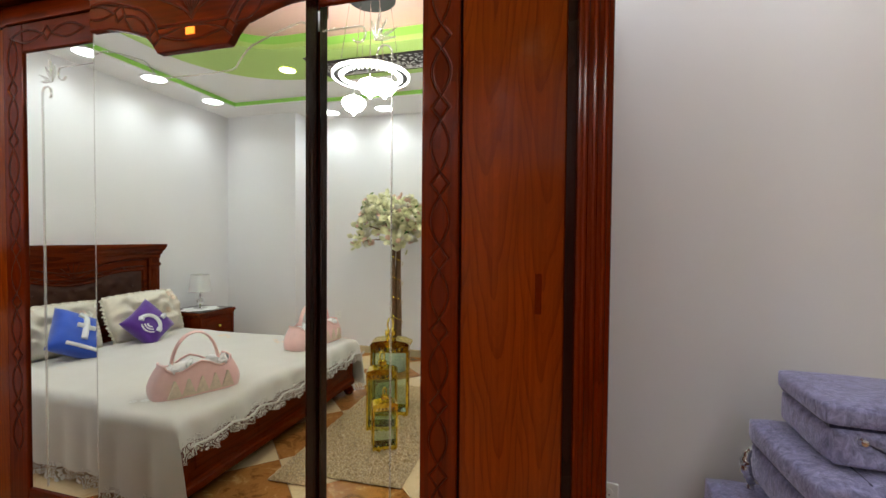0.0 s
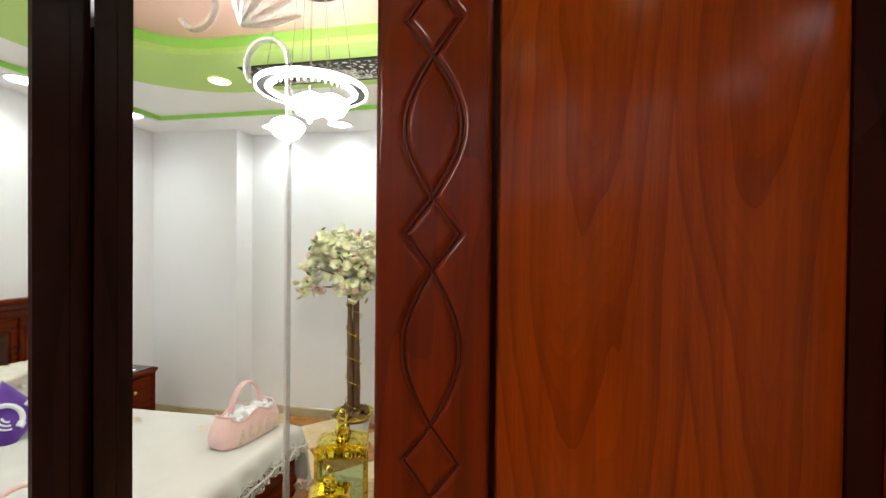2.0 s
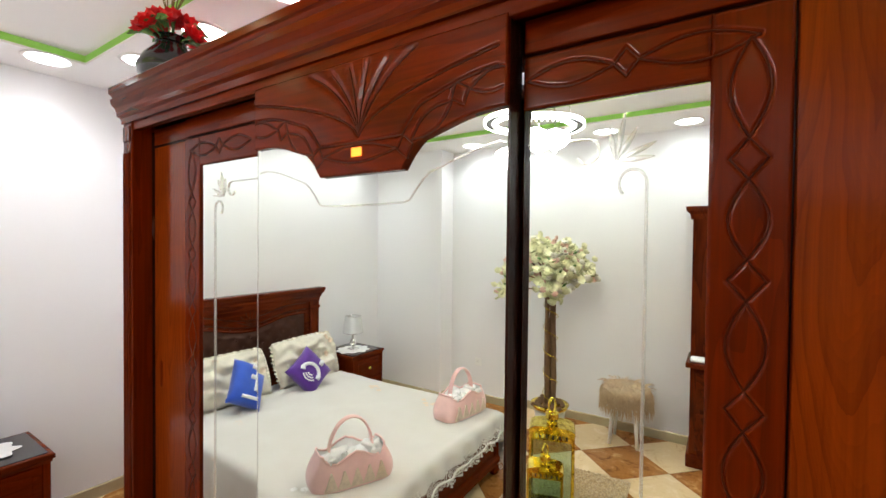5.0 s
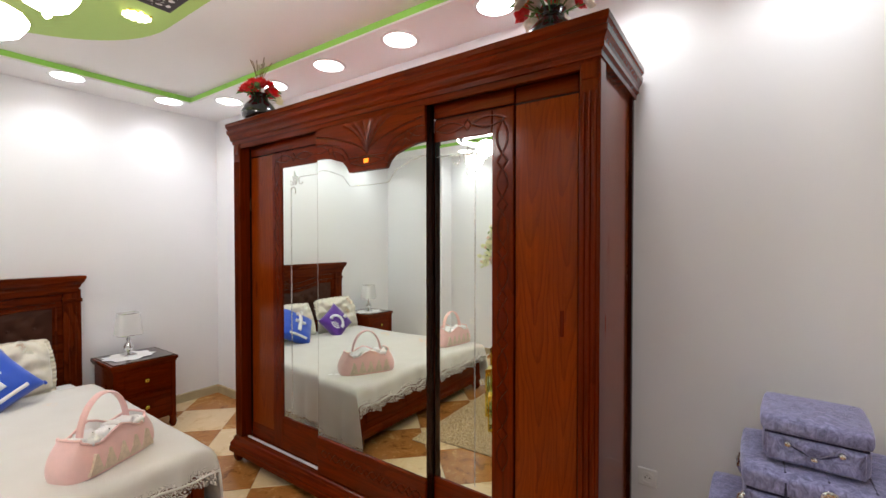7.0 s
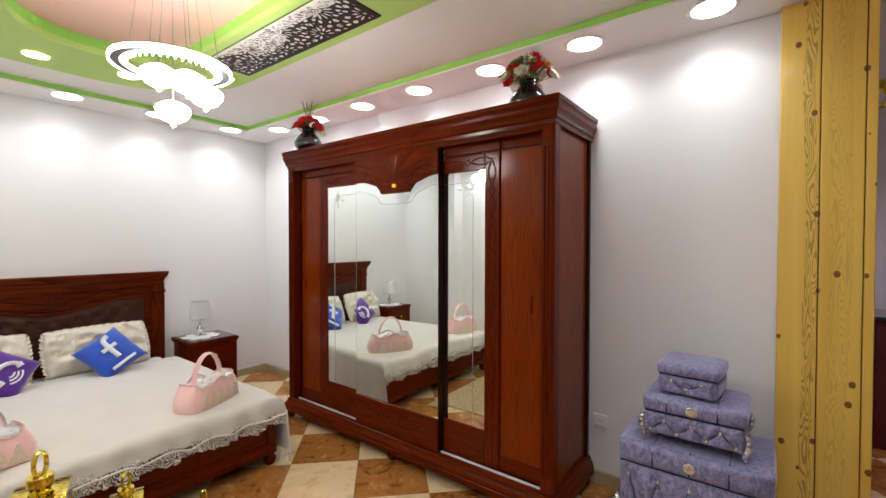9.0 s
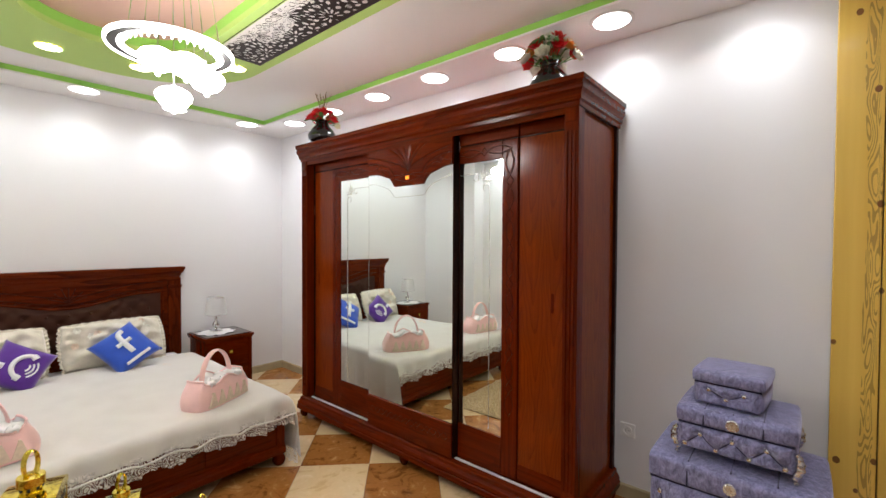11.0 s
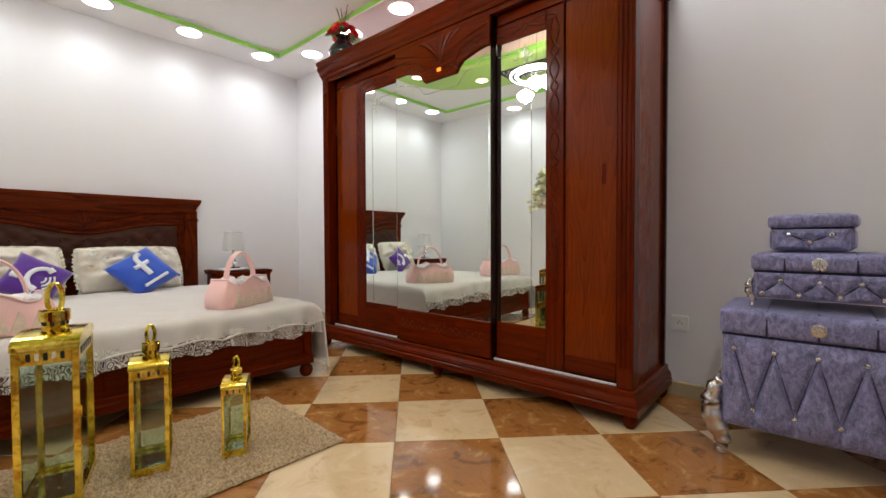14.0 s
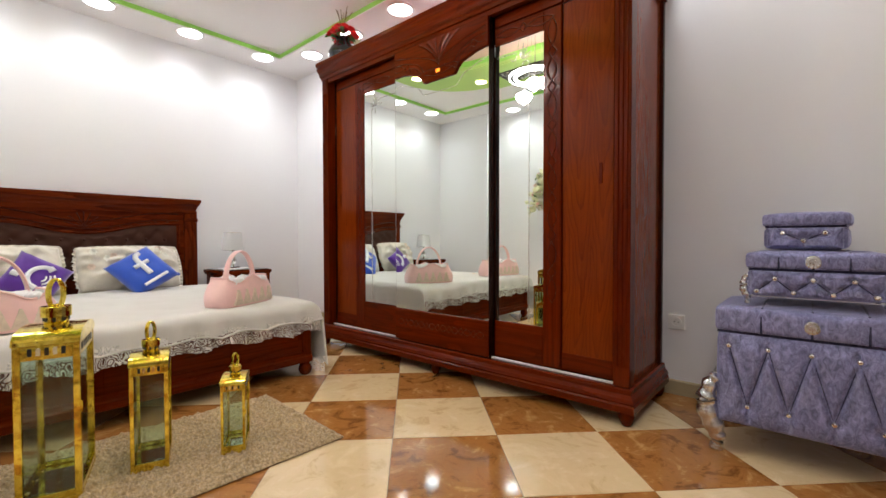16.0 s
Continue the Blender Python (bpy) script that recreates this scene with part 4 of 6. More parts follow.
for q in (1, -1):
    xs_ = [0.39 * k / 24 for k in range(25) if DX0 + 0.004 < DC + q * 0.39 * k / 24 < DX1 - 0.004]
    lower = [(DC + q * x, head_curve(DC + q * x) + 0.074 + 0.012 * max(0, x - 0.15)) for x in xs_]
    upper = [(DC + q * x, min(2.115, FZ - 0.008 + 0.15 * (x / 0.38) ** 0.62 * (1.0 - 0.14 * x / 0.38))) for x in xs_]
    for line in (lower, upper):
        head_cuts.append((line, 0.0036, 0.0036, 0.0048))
        part("carved_scroll", carve([line], YM - 0.014 + 0.004, 0.0022), groove_shade_wood, door)
face_part("head_face", relief(DX0, DX1, head_curve, 2.125, YM - 0.014, YM - 0.006, 420, 140, head_cuts), wood_x, door, "carved palm fan over a chain of ovals")
# Square orange label on a gold backing; its brightness is emission.
mount = part("gem_mount", moved(lathe([(0.010, 0), (0.009, 0.004)], 20, 1.3, 0.8), pose(DC + 0.002, YM - 0.014, 1.907, 90)), gold, door)
part("orange_label", box(DC - 0.014, DC + 0.018, YM - 0.021, YM - 0.017, 1.897, 1.918, 0.002), label_glow, mount, "small square orange label, brightened by a glow in its material")
wave = [(DX0 + 0.01, 1.890)] + [(DC + u, head_curve(DC + u * 0.92) - 0.062 - 0.010 * math.cos(u * 5)) for u in [-0.36 + 0.72 * k / 40 for k in range(41)]] + [(DX1 - 0.004, 1.890)]
part("etched_scroll", tube([(x, YM - 0.0012, z) for x, z in wave if DX0 < x < DX1], 0.0022, 6, up=(0, 1, 0)), etched, door, "frosted wave etched into the glass")


# ---- vases on the wardrobe ----
def flower(r, rnd, layers=4):
    """A rose-like head of cupped overlapping petals, about the origin."""
    bms = []
    for layer in range(layers):
        n = 5 if layer else 6
        tilt = 0.25 + 0.5 * layer
        for k in range(n):
            a = 2 * math.pi * (k + 0.5 * layer) / n + rnd.uniform(-0.2, 0.2)
            size = r * (1.0 - 0.25 * layer)

            def fn(u, v, a=a, tilt=tilt, size=size):
                w = (v - 0.5) * 1.5 * math.sin(math.pi * min(1, 0.25 + 0.75 * u)) ** 0.6
                d = size * u
                x = d * math.cos(tilt) * (1 - 0.15 * u)
                z = d * math.sin(tilt) + 0.25 * size * u * u
                y = w * size * 0.75
                x -= 0.5 * y * y / size
                return Vector((x * math.cos(a) - y * math.sin(a), x * math.sin(a) + y * math.cos(a), z))
            bms.append(grid(3, 4, fn))
    return merge(*bms)


def bouquet(name, label, at, blooms, r, spread, height, seed, grass=False):
    rnd = random.Random(seed)
    ob = base(name, label, "flower vase", "vases on the wardrobe", at)
    part("vase", lathe([(0.055, 0), (0.064, 0.004), (0.112, 0.05), (0.118, 0.085), (0.095, 0.13), (0.058, 0.17), (0.05, 0.19), (0.062, 0.21), (0.058, 0.21), (0.03, 0.19)], 28), black_gloss, ob, "round glossy black vase", smooth=True)
    part("ribbon", moved(tube([(0.05 * math.cos(t * 0.3142), 0.05 * math.sin(t * 0.3142), 0.182) for t in range(20)], 0.006, 6, closed=True), Matrix()), black_gloss, ob)
    total = sum(n for _, n in blooms)
    i = 0
    for mat_, n in blooms:
        for _ in range(n):
            gold_a = i * 2.39996
            rad = spread * math.sqrt((i + 0.3) / total)
            p = Vector((rad * math.cos(gold_a), rad * math.sin(gold_a), height - 0.9 * rad * rad / spread + rnd.uniform(-0.012, 0.012)))
            tilt = Euler((-rad / spread * 1.0 * math.sin(gold_a), rad / spread * 1.0 * math.cos(gold_a), 0)).to_matrix().to_4x4()
            part("bloom", moved(flower(r * rnd.uniform(0.85, 1.1), rnd), Matrix.Translation(p) @ tilt), mat_, ob, smooth=True)
            part("stem", tube([(p.x * 0.2, p.y * 0.2, 0.19), tuple(p)], 0.0025, 5), green_leaf, ob)
            i += 1
    leaves = []
    for k in range(16):
        a = rnd.uniform(0, 6.28)
        d0, d1, z = spread * 0.5, spread * rnd.uniform(0.9, 1.3), height - 0.05 - rnd.uniform(0, 0.04)
        pts = [(d0 * math.cos(a), d0 * math.sin(a), z), ((d0 + d1) / 2 * math.cos(a), (d0 + d1) / 2 * math.sin(a), z + 0.02), (d1 * math.cos(a), d1 * math.sin(a), z - 0.01)]
        leaves.append(tube(pts, lambda t: 0.002 + 0.014 * math.sin(math.pi * t), 6, flat=1.0, up=(0, 0, 1)))
    bm = merge(*leaves)
    part("leaves", bm, green_leaf, ob)
    if grass:
        for k in range(9):
            a, ln = rnd.uniform(0, 6.28), rnd.uniform(0.30, 0.50)
            lean = rnd.uniform(0.05, 0.75)
            pts = [(0.01 * math.cos(a) + ln * lean * (t / 6) ** 1.6 * math.cos(a), 0.01 * math.sin(a) + ln * lean * (t / 6) ** 1.6 * math.sin(a), height - 0.03 + ln * (t / 6) * (1 - 0.3 * lean * t / 6)) for t in range(7)]
            part("dry_stem", tube(pts, 0.0022, 5), straw, ob)
    return ob


bouquet("flower_vase", "glossy black vase with red roses and dry grass stems", pose(-1.15, 2.66, 2.289), [(red_petal, 11), (cream_petal, 1)], 0.060, 0.115, 0.29, 3, True)
bouquet("flower_vase", "glossy black vase with red and white lilies and roses", pose(0.865, 2.80, 2.289), [(white_petal, 4), (red_petal, 4), (white_petal, 4), (yellow_petal, 2), (red_petal, 5), (white_petal, 5)], 0.058, 0.15, 0.335, 5)
thing("red_ribbon", tube([(1.02, 2.62, 2.291), (1.06, 2.58, 2.293), (1.10, 2.55, 2.291), (1.13, 2.57, 2.292)], 0.004, 6), red_petal, "thin red ribbon lying on the wardrobe top", "ribbon")


# ---- bed ----
BY0, BY1, BX0, BX1, BTOP = 0.445, 2.035, -2.60, -0.66, 0.462
BC = (BY0 + BY1) / 2
bed = base("bed", "double bed with a carved mahogany headboard and low footboard", "bed")
HX = -2.696
head = part("headboard", box(HX, HX + 0.03, BY0 + 0.02, BY1 - 0.02, 0.05, 1.12, 0.003), head_wood, bed, "panelled headboard with a tufted leather inset")
for yy in (BY0 - 0.035, BY1 - 0.075):
    p = part("headboard_post", box(HX, HX + 0.05, yy, yy + 0.11, 0, 1.13, 0.005), head_wood_z, bed)
    for k in range(2):
        part("reed", tube([(HX + 0.051, yy + 0.035 + 0.04 * k, 0.35), (HX + 0.051, yy + 0.035 + 0.04 * k, 1.0)], 0.008, 8, up=(1, 0, 0)), head_wood_z, p)
    part("capital", box(HX + 0.0, HX + 0.06, yy - 0.006, yy + 0.116, 1.03, 1.06, 0.004), head_wood, p)
crest = [(0, 1.10), (0.006, 1.10), (0.010, 1.135), (0.022, 1.15), (0.024, 1.165), (0.045, 1.19), (0.048, 1.205), (0.055, 1.21), (0.055, 1.23), (0.050, 1.234), (-0.04, 1.234), (-0.04, 1.10)]
part("crest", molding([(HX, BY0 - 0.035), (HX + 0.045, BY0 - 0.035), (HX + 0.045, BY1 + 0.012), (HX, BY1 + 0.012)], [(o * 0.85, u) for o, u in crest]), head_wood, bed, "moulded cornice along the top", smooth=False)


def inset_top(y):
    """Upper edge of the leather inset: it dips to the middle in a bracket curve."""
    u = abs(y - BC) / 0.66
    return 0.99 - 0.085 * (0.5 + 0.5 * math.cos(math.pi * min(1, u * 1.25)))


def inset(u, v):
    y = BC - 0.66 + 1.32 * u
    z = 0.55 + (inset_top(y) - 0.55) * v
    a, b = y / 0.14, (z - 0.02) / 0.14
    s = max(math.cos(math.pi * (a + b)) * math.cos(math.pi * (a - b)), 0.0)
    puff = 0.5 + 0.5 * math.cos(2 * math.pi * a / 1.0) * math.cos(2 * math.pi * b / 1.0)
    edge = min(1, 12 * u, 12 * (1 - u), 10 * v, 10 * (1 - v))
    return Vector((HX + 0.031 + 0.020 * edge * (0.25 + 0.75 * (1 - puff ** 2)), y, z))


part("tufted_inset", grid(110, 40, inset), brown_leather, head, "dark brown button-tufted leather", smooth=True)
for i in range(-5, 6):
    for j in range(3):
        yb, zb = i * 0.14 + 0.07 * (j % 2), 0.72 + 0.14 * j * 0.5 * 2 * 0.5
        y, z = BC + yb, zb
        if abs(yb) < 0.62 and z < inset_top(y) - 0.03:
            part("button", moved(lathe([(0.011, 0), (0.009, 0.005), (0.003, 0.008)], 10), pose(HX + 0.045, y, z, 0, 90)), brown_leather, head)
edge_line = [(HX + 0.036, BC - 0.68 + 1.36 * k / 60, inset_top(BC - 0.66 + 1.32 * k / 60) + 0.012) for k in range(61)]
part("inset_bead", tube([(HX + 0.036, BC - 0.68, 0.52)] + edge_line + [(HX + 0.036, BC + 0.68, 0.52)], 0.009, 8, up=(1, 0, 0)), head_wood, head)
swags = []
for off, amp in ((0.045, 1.0), (0.075, 0.85)):
    swags.append(tube([(HX + 0.031, BC - 0.68 + 1.36 * k / 60, min(1.095, inset_top(BC - 0.66 + 1.32 * k / 60) + off + (1 - amp) * 0.2)) for k in range(61)], 0.005, 6, up=(1, 0, 0)))
for k, ang in enumerate((20, 45, 70, 90, 110, 135, 160)):
    a0 = radians(ang)
    swags.append(tube([(HX + 0.031, BC + 0.13 * t / 6 * math.cos(a0), 0.962 + 0.125 * t / 6 * math.sin(a0)) for t in range(7)], 0.004, 6, up=(1, 0, 0)))
for i in range(-4, 5):
    if i:
        c = BC + i * 0.135
        zc = inset_top(c) + 0.03
        for s in (1, -1):
            swags.append(tube([(HX + 0.031, c - 0.06 + 0.12 * t / 8, zc + s * 0.012 * math.sin(math.pi * t / 8)) for t in range(9)], 0.003, 6, up=(1, 0, 0)))
part("carving", merge(*swags), groove_shade_wood, head, "carved swags and palm leaves")
foot = part("footboard", box(BX1 - 0.035, BX1 + 0.005, BY0, BY1, 0.085, 0.36, 0.004), wood_y, bed, "low mahogany footboard")
part("footboard_rail", molding([(BX1 + 0.005, BY0), (BX1 + 0.005, BY1)], [(0, 0.085), (0.022, 0.085), (0.022, 0.118), (0.014, 0.128), (0.010, 0.145), (0, 0.15)]), wood_y, foot)
for py0, py1 in ((BY0 + 0.09, BC - 0.30), (BC - 0.26, BC + 0.26), (BC + 0.30, BY1 - 0.09)):
    part("raised_panel", box(BX1 + 0.005, BX1 + 0.012, py0, py1, 0.175, 0.335, 0.004), wood_y, foot)
for yy in (BY0, BY1 - 0.06):
    part("foot_post", box(BX1 - 0.045, BX1 + 0.016, yy, yy + 0.06, 0.085, 0.37, 0.006), wood_z, bed)
    part("bun_foot", moved(lathe([(0.022, 0), (0.034, 0.012), (0.042, 0.035), (0.036, 0.062), (0.026, 0.072), (0.036, 0.088)], 20), pose(BX1 - 0.012, yy + 0.03, 0)), wood_z, bed, smooth=True)
for yy in (BY0 + 0.005, BY1 - 0.035):
    part("side_rail", box(BX0, BX1 - 0.04, yy, yy + 0.03, 0.12, 0.34, 0.004), wood_x, bed)
part("mattress", box(BX0 + 0.04, BX1 - 0.04, BY0 + 0.04, BY1 - 0.04, 0.25, BTOP - 0.02, 0.05, 4), white_satin, bed, "thick white mattress")

# bedspread draped over foot and sides
SX1 = BX1 + 0.03


def drape(d, r=0.05):
    """Out and down of cloth that hangs d beyond an edge rounded by r."""
    arc = r * math.pi / 2
    if d <= 0:
        return 0.0, 0.0
    if d < arc:
        return r * math.sin(d / r), r * (1 - math.cos(d / r))
    return r, r + d - arc


def spread_point(u, v):
    """u runs from the pillows to the hem at the foot, v across from one side hem to the other."""
    lx, foot_drop, side_drop = SX1 - 0.04 + 2.30, 0.146, 0.41
    s = u * (lx + foot_drop)
    ox = max(0.0, s - lx)
    wid = BY1 - BY0 - 0.02
    t = -side_drop + v * (wid + 2 * side_drop)
    oy = max(0.0, -t, t - wid)
    side = -1 if t < 0 else 1
    out_x, down_x = drape(ox)
    out_y, down_y = drape(oy)
    x = -2.30 + min(s, lx) + out_x - 0.01
    y = BY0 + 0.01 + min(max(t, 0), wid) + side * out_y
    fold = noise.noise((x * 2.3, y * 2.3, 0.3)) * 0.012 + noise.noise((x * 7, y * 7, 2.0)) * 0.004
    z = BTOP + fold - max(down_x, down_y) - 0.25 * min(down_x, down_y)
    hang = min(1.0, max(down_x, down_y) / 0.1)
    ripple = hang * 0.012 * math.sin(y * 31 + 2 * noise.noise((y * 3, 0, 5)))
    ripple_y = hang * 0.016 * math.sin(x * 19 + 3 * noise.noise((x * 2, 7, 0))) * min(1, down_y / 0.2)
    x += ripple * (1 if ox > 0 else 0)
    y += side * abs(ripple_y) if oy > 0 else 0
    if ox > 0:
        z += 0.014 * (abs(math.sin(y * 13.0)) - 0.5) * min(1, ox / foot_drop) ** 2
        x += 0.02 * min(1, ox / foot_drop)
    if oy > 0 and ox > 0:
        x += 0.16 * down_y
        y += side * 0.10 * down_x
    return Vector((x, y, z))


spread = thing("bedspread", grid(90, 110, spread_point), bed_cloth, "ivory bedspread with lace flounce over the bed", "bedspread", smooth=True)


def flounce(u, v):
    y = BY0 - 0.035 + u * (BY1 - BY0 + 0.07)
    d = v * 0.098
    ruffle = (0.35 + 0.65 * v) * (0.012 * math.sin(y * 95) + 0.010 * math.sin(y * 37 + 1.3) + 0.006 * math.sin(y * 160 + math.sin(y * 9) * 3))
    return Vector((SX1 + 0.018 + 0.012 * v + ruffle, y, 0.378 - d + 0.010 * math.sin(y * 26) * v + 0.012 * noise.noise((y * 3, v, 4))))


part("lace_flounce", grid(420, 8, flounce), lace, spread, "gathered white lace flounce", smooth=True)


def hem_line(z, amp):
    return [(SX1 + 0.062, BY0 - 0.03 + (BY1 - BY0 + 0.06) * k / 240, z + amp * (abs(math.sin((BY0 + (BY1 - BY0) * k / 240) * 13.0)) - 0.5)) for k in range(241)]


part("scalloped_hem", tube([(x + 0.004 + 0.010 * math.sin(y * 31), y, z) for x, y, z in hem_line(0.352, 0.018)], 0.006, 6), bed_cloth, spread)
for side, y0 in ((1, BY1 + 0.045), (-1, BY0 - 0.045)):
    def side_lace(u, v, side=side, y0=y0):
        x = -2.2 + u * (SX1 + 2.27)
        d = v * 0.10
        return Vector((x, y0 + side * (0.010 * math.sin(x * 90) * (0.3 + 0.7 * v) + 0.012 * math.sin(x * 23)), 0.115 - d + 0.008 * math.sin(x * 30)))
    part("lace_border", grid(300, 5, side_lace), lace, spread, smooth=True)
rnd = random.Random(8)
for cx, cy, n in ((-0.95, 1.90, 9), (-1.75, 0.60, 8), (-1.1, 0.62, 8), (-2.0, 1.75, 6)):
    bms = []
    for k in range(n):
        a, d = rnd.uniform(0, 6.28), rnd.uniform(0, 0.13)
        px, py = cx + d * math.cos(a), cy + d * 0.6 * math.sin(a)
        bms.append(moved(flower(rnd.uniform(0.018, 0.034), rnd, 1), Matrix.Translation((px, py, BTOP + 0.004)) @ Matrix.Diagonal((1, 1, 0.18, 1))))
    part("embroidered_flowers", merge(*bms), white_satin if n % 2 else beige_lace, spread, "pale embroidered flowers")


# ---- pillows ----
def crumpled(bm, amount, seed):
    """Presses soft dents and creases into padded cloth."""
    for v in bm.verts:
        x, z = v.co.x, v.co.z
        k = amount * noise.noise((x * 7, z * 7, seed)) + amount * 0.6 * abs(noise.noise((x * 17, z * 15, seed + 4)))
        v.co.y -= k
        v.co.z += amount * 0.8 * noise.noise((x * 9, seed, z * 3))
        v.co.x += amount * 0.6 * noise.noise((z * 9, x * 2, seed))
    return bm


def white_pillow(y, z, x, lean, turn, w=0.70, h=0.40):
    m = pose(x, y, z, 0, 0, 90 + turn) @ pose(0, 0, 0, -lean)
    ob = base("pillow", "cream plush pillow with ruffled edge against the headboard", "pillow", "pillows on the bed", m)
    part("cover", crumpled(cushion(w, h, 0.19, 0.06, 40, soft=0.10), 0.016, y), pillow_cloth, ob, smooth=True)
    def ruffle(u, v, soft=0.10):
        k = v * 4
        side_, q = int(k) % 4, 2 * (k % 1) - 1
        a, b = ((q, -1), (1, q), (-q, 1), (-1, -q))[side_]
        p = Vector((a * w / 2 * math.sqrt(1 - soft * b * b), 0, b * h / 2 * math.sqrt(1 - soft * a * a)))
        out = Vector((a ** 5, 0, b ** 5)).normalized()
        wave_ = math.sin(v * 300) + 0.6 * math.sin(v * 171 + 1)
        return p + out * (0.030 * u - 0.012 + 0.004 * u * wave_) + Vector((0, 0.007 * u * wave_, 0))
    part("ruffle", grid(4, 320, ruffle, True), pillow_cloth, ob, smooth=True)
    rr = random.Random(int(y * 100))
    for k in range(9):
        fx, fz = rr.uniform(-0.28, 0.28), rr.uniform(-0.06, 0.16)
        part("applique_flower", moved(flower(0.035, rr, 2), Matrix.Translation((fx, -0.085 * (1 - (fx / 0.4) ** 4), fz)) @ pose(0, 0, 0, 90) @ Matrix.Diagonal((1, 1, 0.4, 1))), white_petal if k % 2 else beige_lace, ob, "cream fabric flower")
    return ob


white_pillow(1.50, 0.625, -2.43, 24, 2, 0.70, 0.37)
white_pillow(0.735, 0.63, -2.43, 22, -3, 0.68, 0.38)


def logo_cushion(name, label, m, cloth, marks):
    ob = base(name, label, "cushion", "printed cushions", m)
    part("cover", cushion(0.315, 0.315, 0.13, 0.006), cloth, ob, smooth=True)
    part("tassel", moved(box(-0.008, 0.008, -0.004, 0.004, -0.012, 0.012, 0.003), pose(0.15, 0, -0.15)), cloth, ob)
    for kind, bm in marks:
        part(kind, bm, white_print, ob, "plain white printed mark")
    return ob


def on_face(points, r, depth=0.13):
    """Lays flat strokes on the swollen front of a cushion."""
    out = []
    for x, z in points:
        a, b = x / 0.1575, z / 0.1575
        body = (max(0.0, 1 - a ** 4) * max(0.0, 1 - b ** 4)) ** 0.55
        out.append((x, -depth / 2 * body - 0.001, z))
    return tube(out, r, 8, up=(0, 1, 0), flat=1.0)


def arc(cx, cz, r, a0, a1, n=12):
    return [(cx + r * math.cos(radians(a0 + (a1 - a0) * k / n)), cz + r * math.sin(radians(a0 + (a1 - a0) * k / n))) for k in range(n + 1)]


tall_mark = on_face([(0.0, -0.068), (0.0, 0.04), (0.005, 0.080), (0.020, 0.098), (0.048, 0.104)], 0.018)
cross_mark = on_face([(-0.050, 0.024), (0.0, 0.024), (0.050, 0.024)], 0.015)
word_bar = on_face([(-0.085, -0.115), (-0.03, -0.115), (0.03, -0.115), (0.085, -0.115)], 0.011)
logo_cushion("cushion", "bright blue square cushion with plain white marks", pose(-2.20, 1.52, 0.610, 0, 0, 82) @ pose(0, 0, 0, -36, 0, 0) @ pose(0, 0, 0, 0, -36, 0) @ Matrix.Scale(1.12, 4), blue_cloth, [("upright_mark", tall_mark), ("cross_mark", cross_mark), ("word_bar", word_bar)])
marks = [("handset_mark", on_face(arc(0.045, 0.0, 0.082, 80, 255), 0.015)), ("ear_mark", on_face([(0.035, 0.085), (0.062, 0.07)], 0.021)), ("mouth_mark", on_face([(0.01, -0.075), (0.04, -0.082)], 0.021))]
marks += [("arc_mark", on_face(arc(0.025, 0.0, r, -55, 40, 8), 0.006)) for r in (0.03, 0.052, 0.074)]
marks.append(("word_bar", on_face([(-0.115, -0.03), (-0.075, -0.03)], 0.020)))
logo_cushion("cushion", "deep purple square cushion with a plain white handset mark", pose(-2.20, 0.90, 0.592, 0, 0, 94) @ pose(0, 0, 0, -26, 0, 0) @ pose(0, 0, 0, 0, 34, 0), purple_cloth, marks)


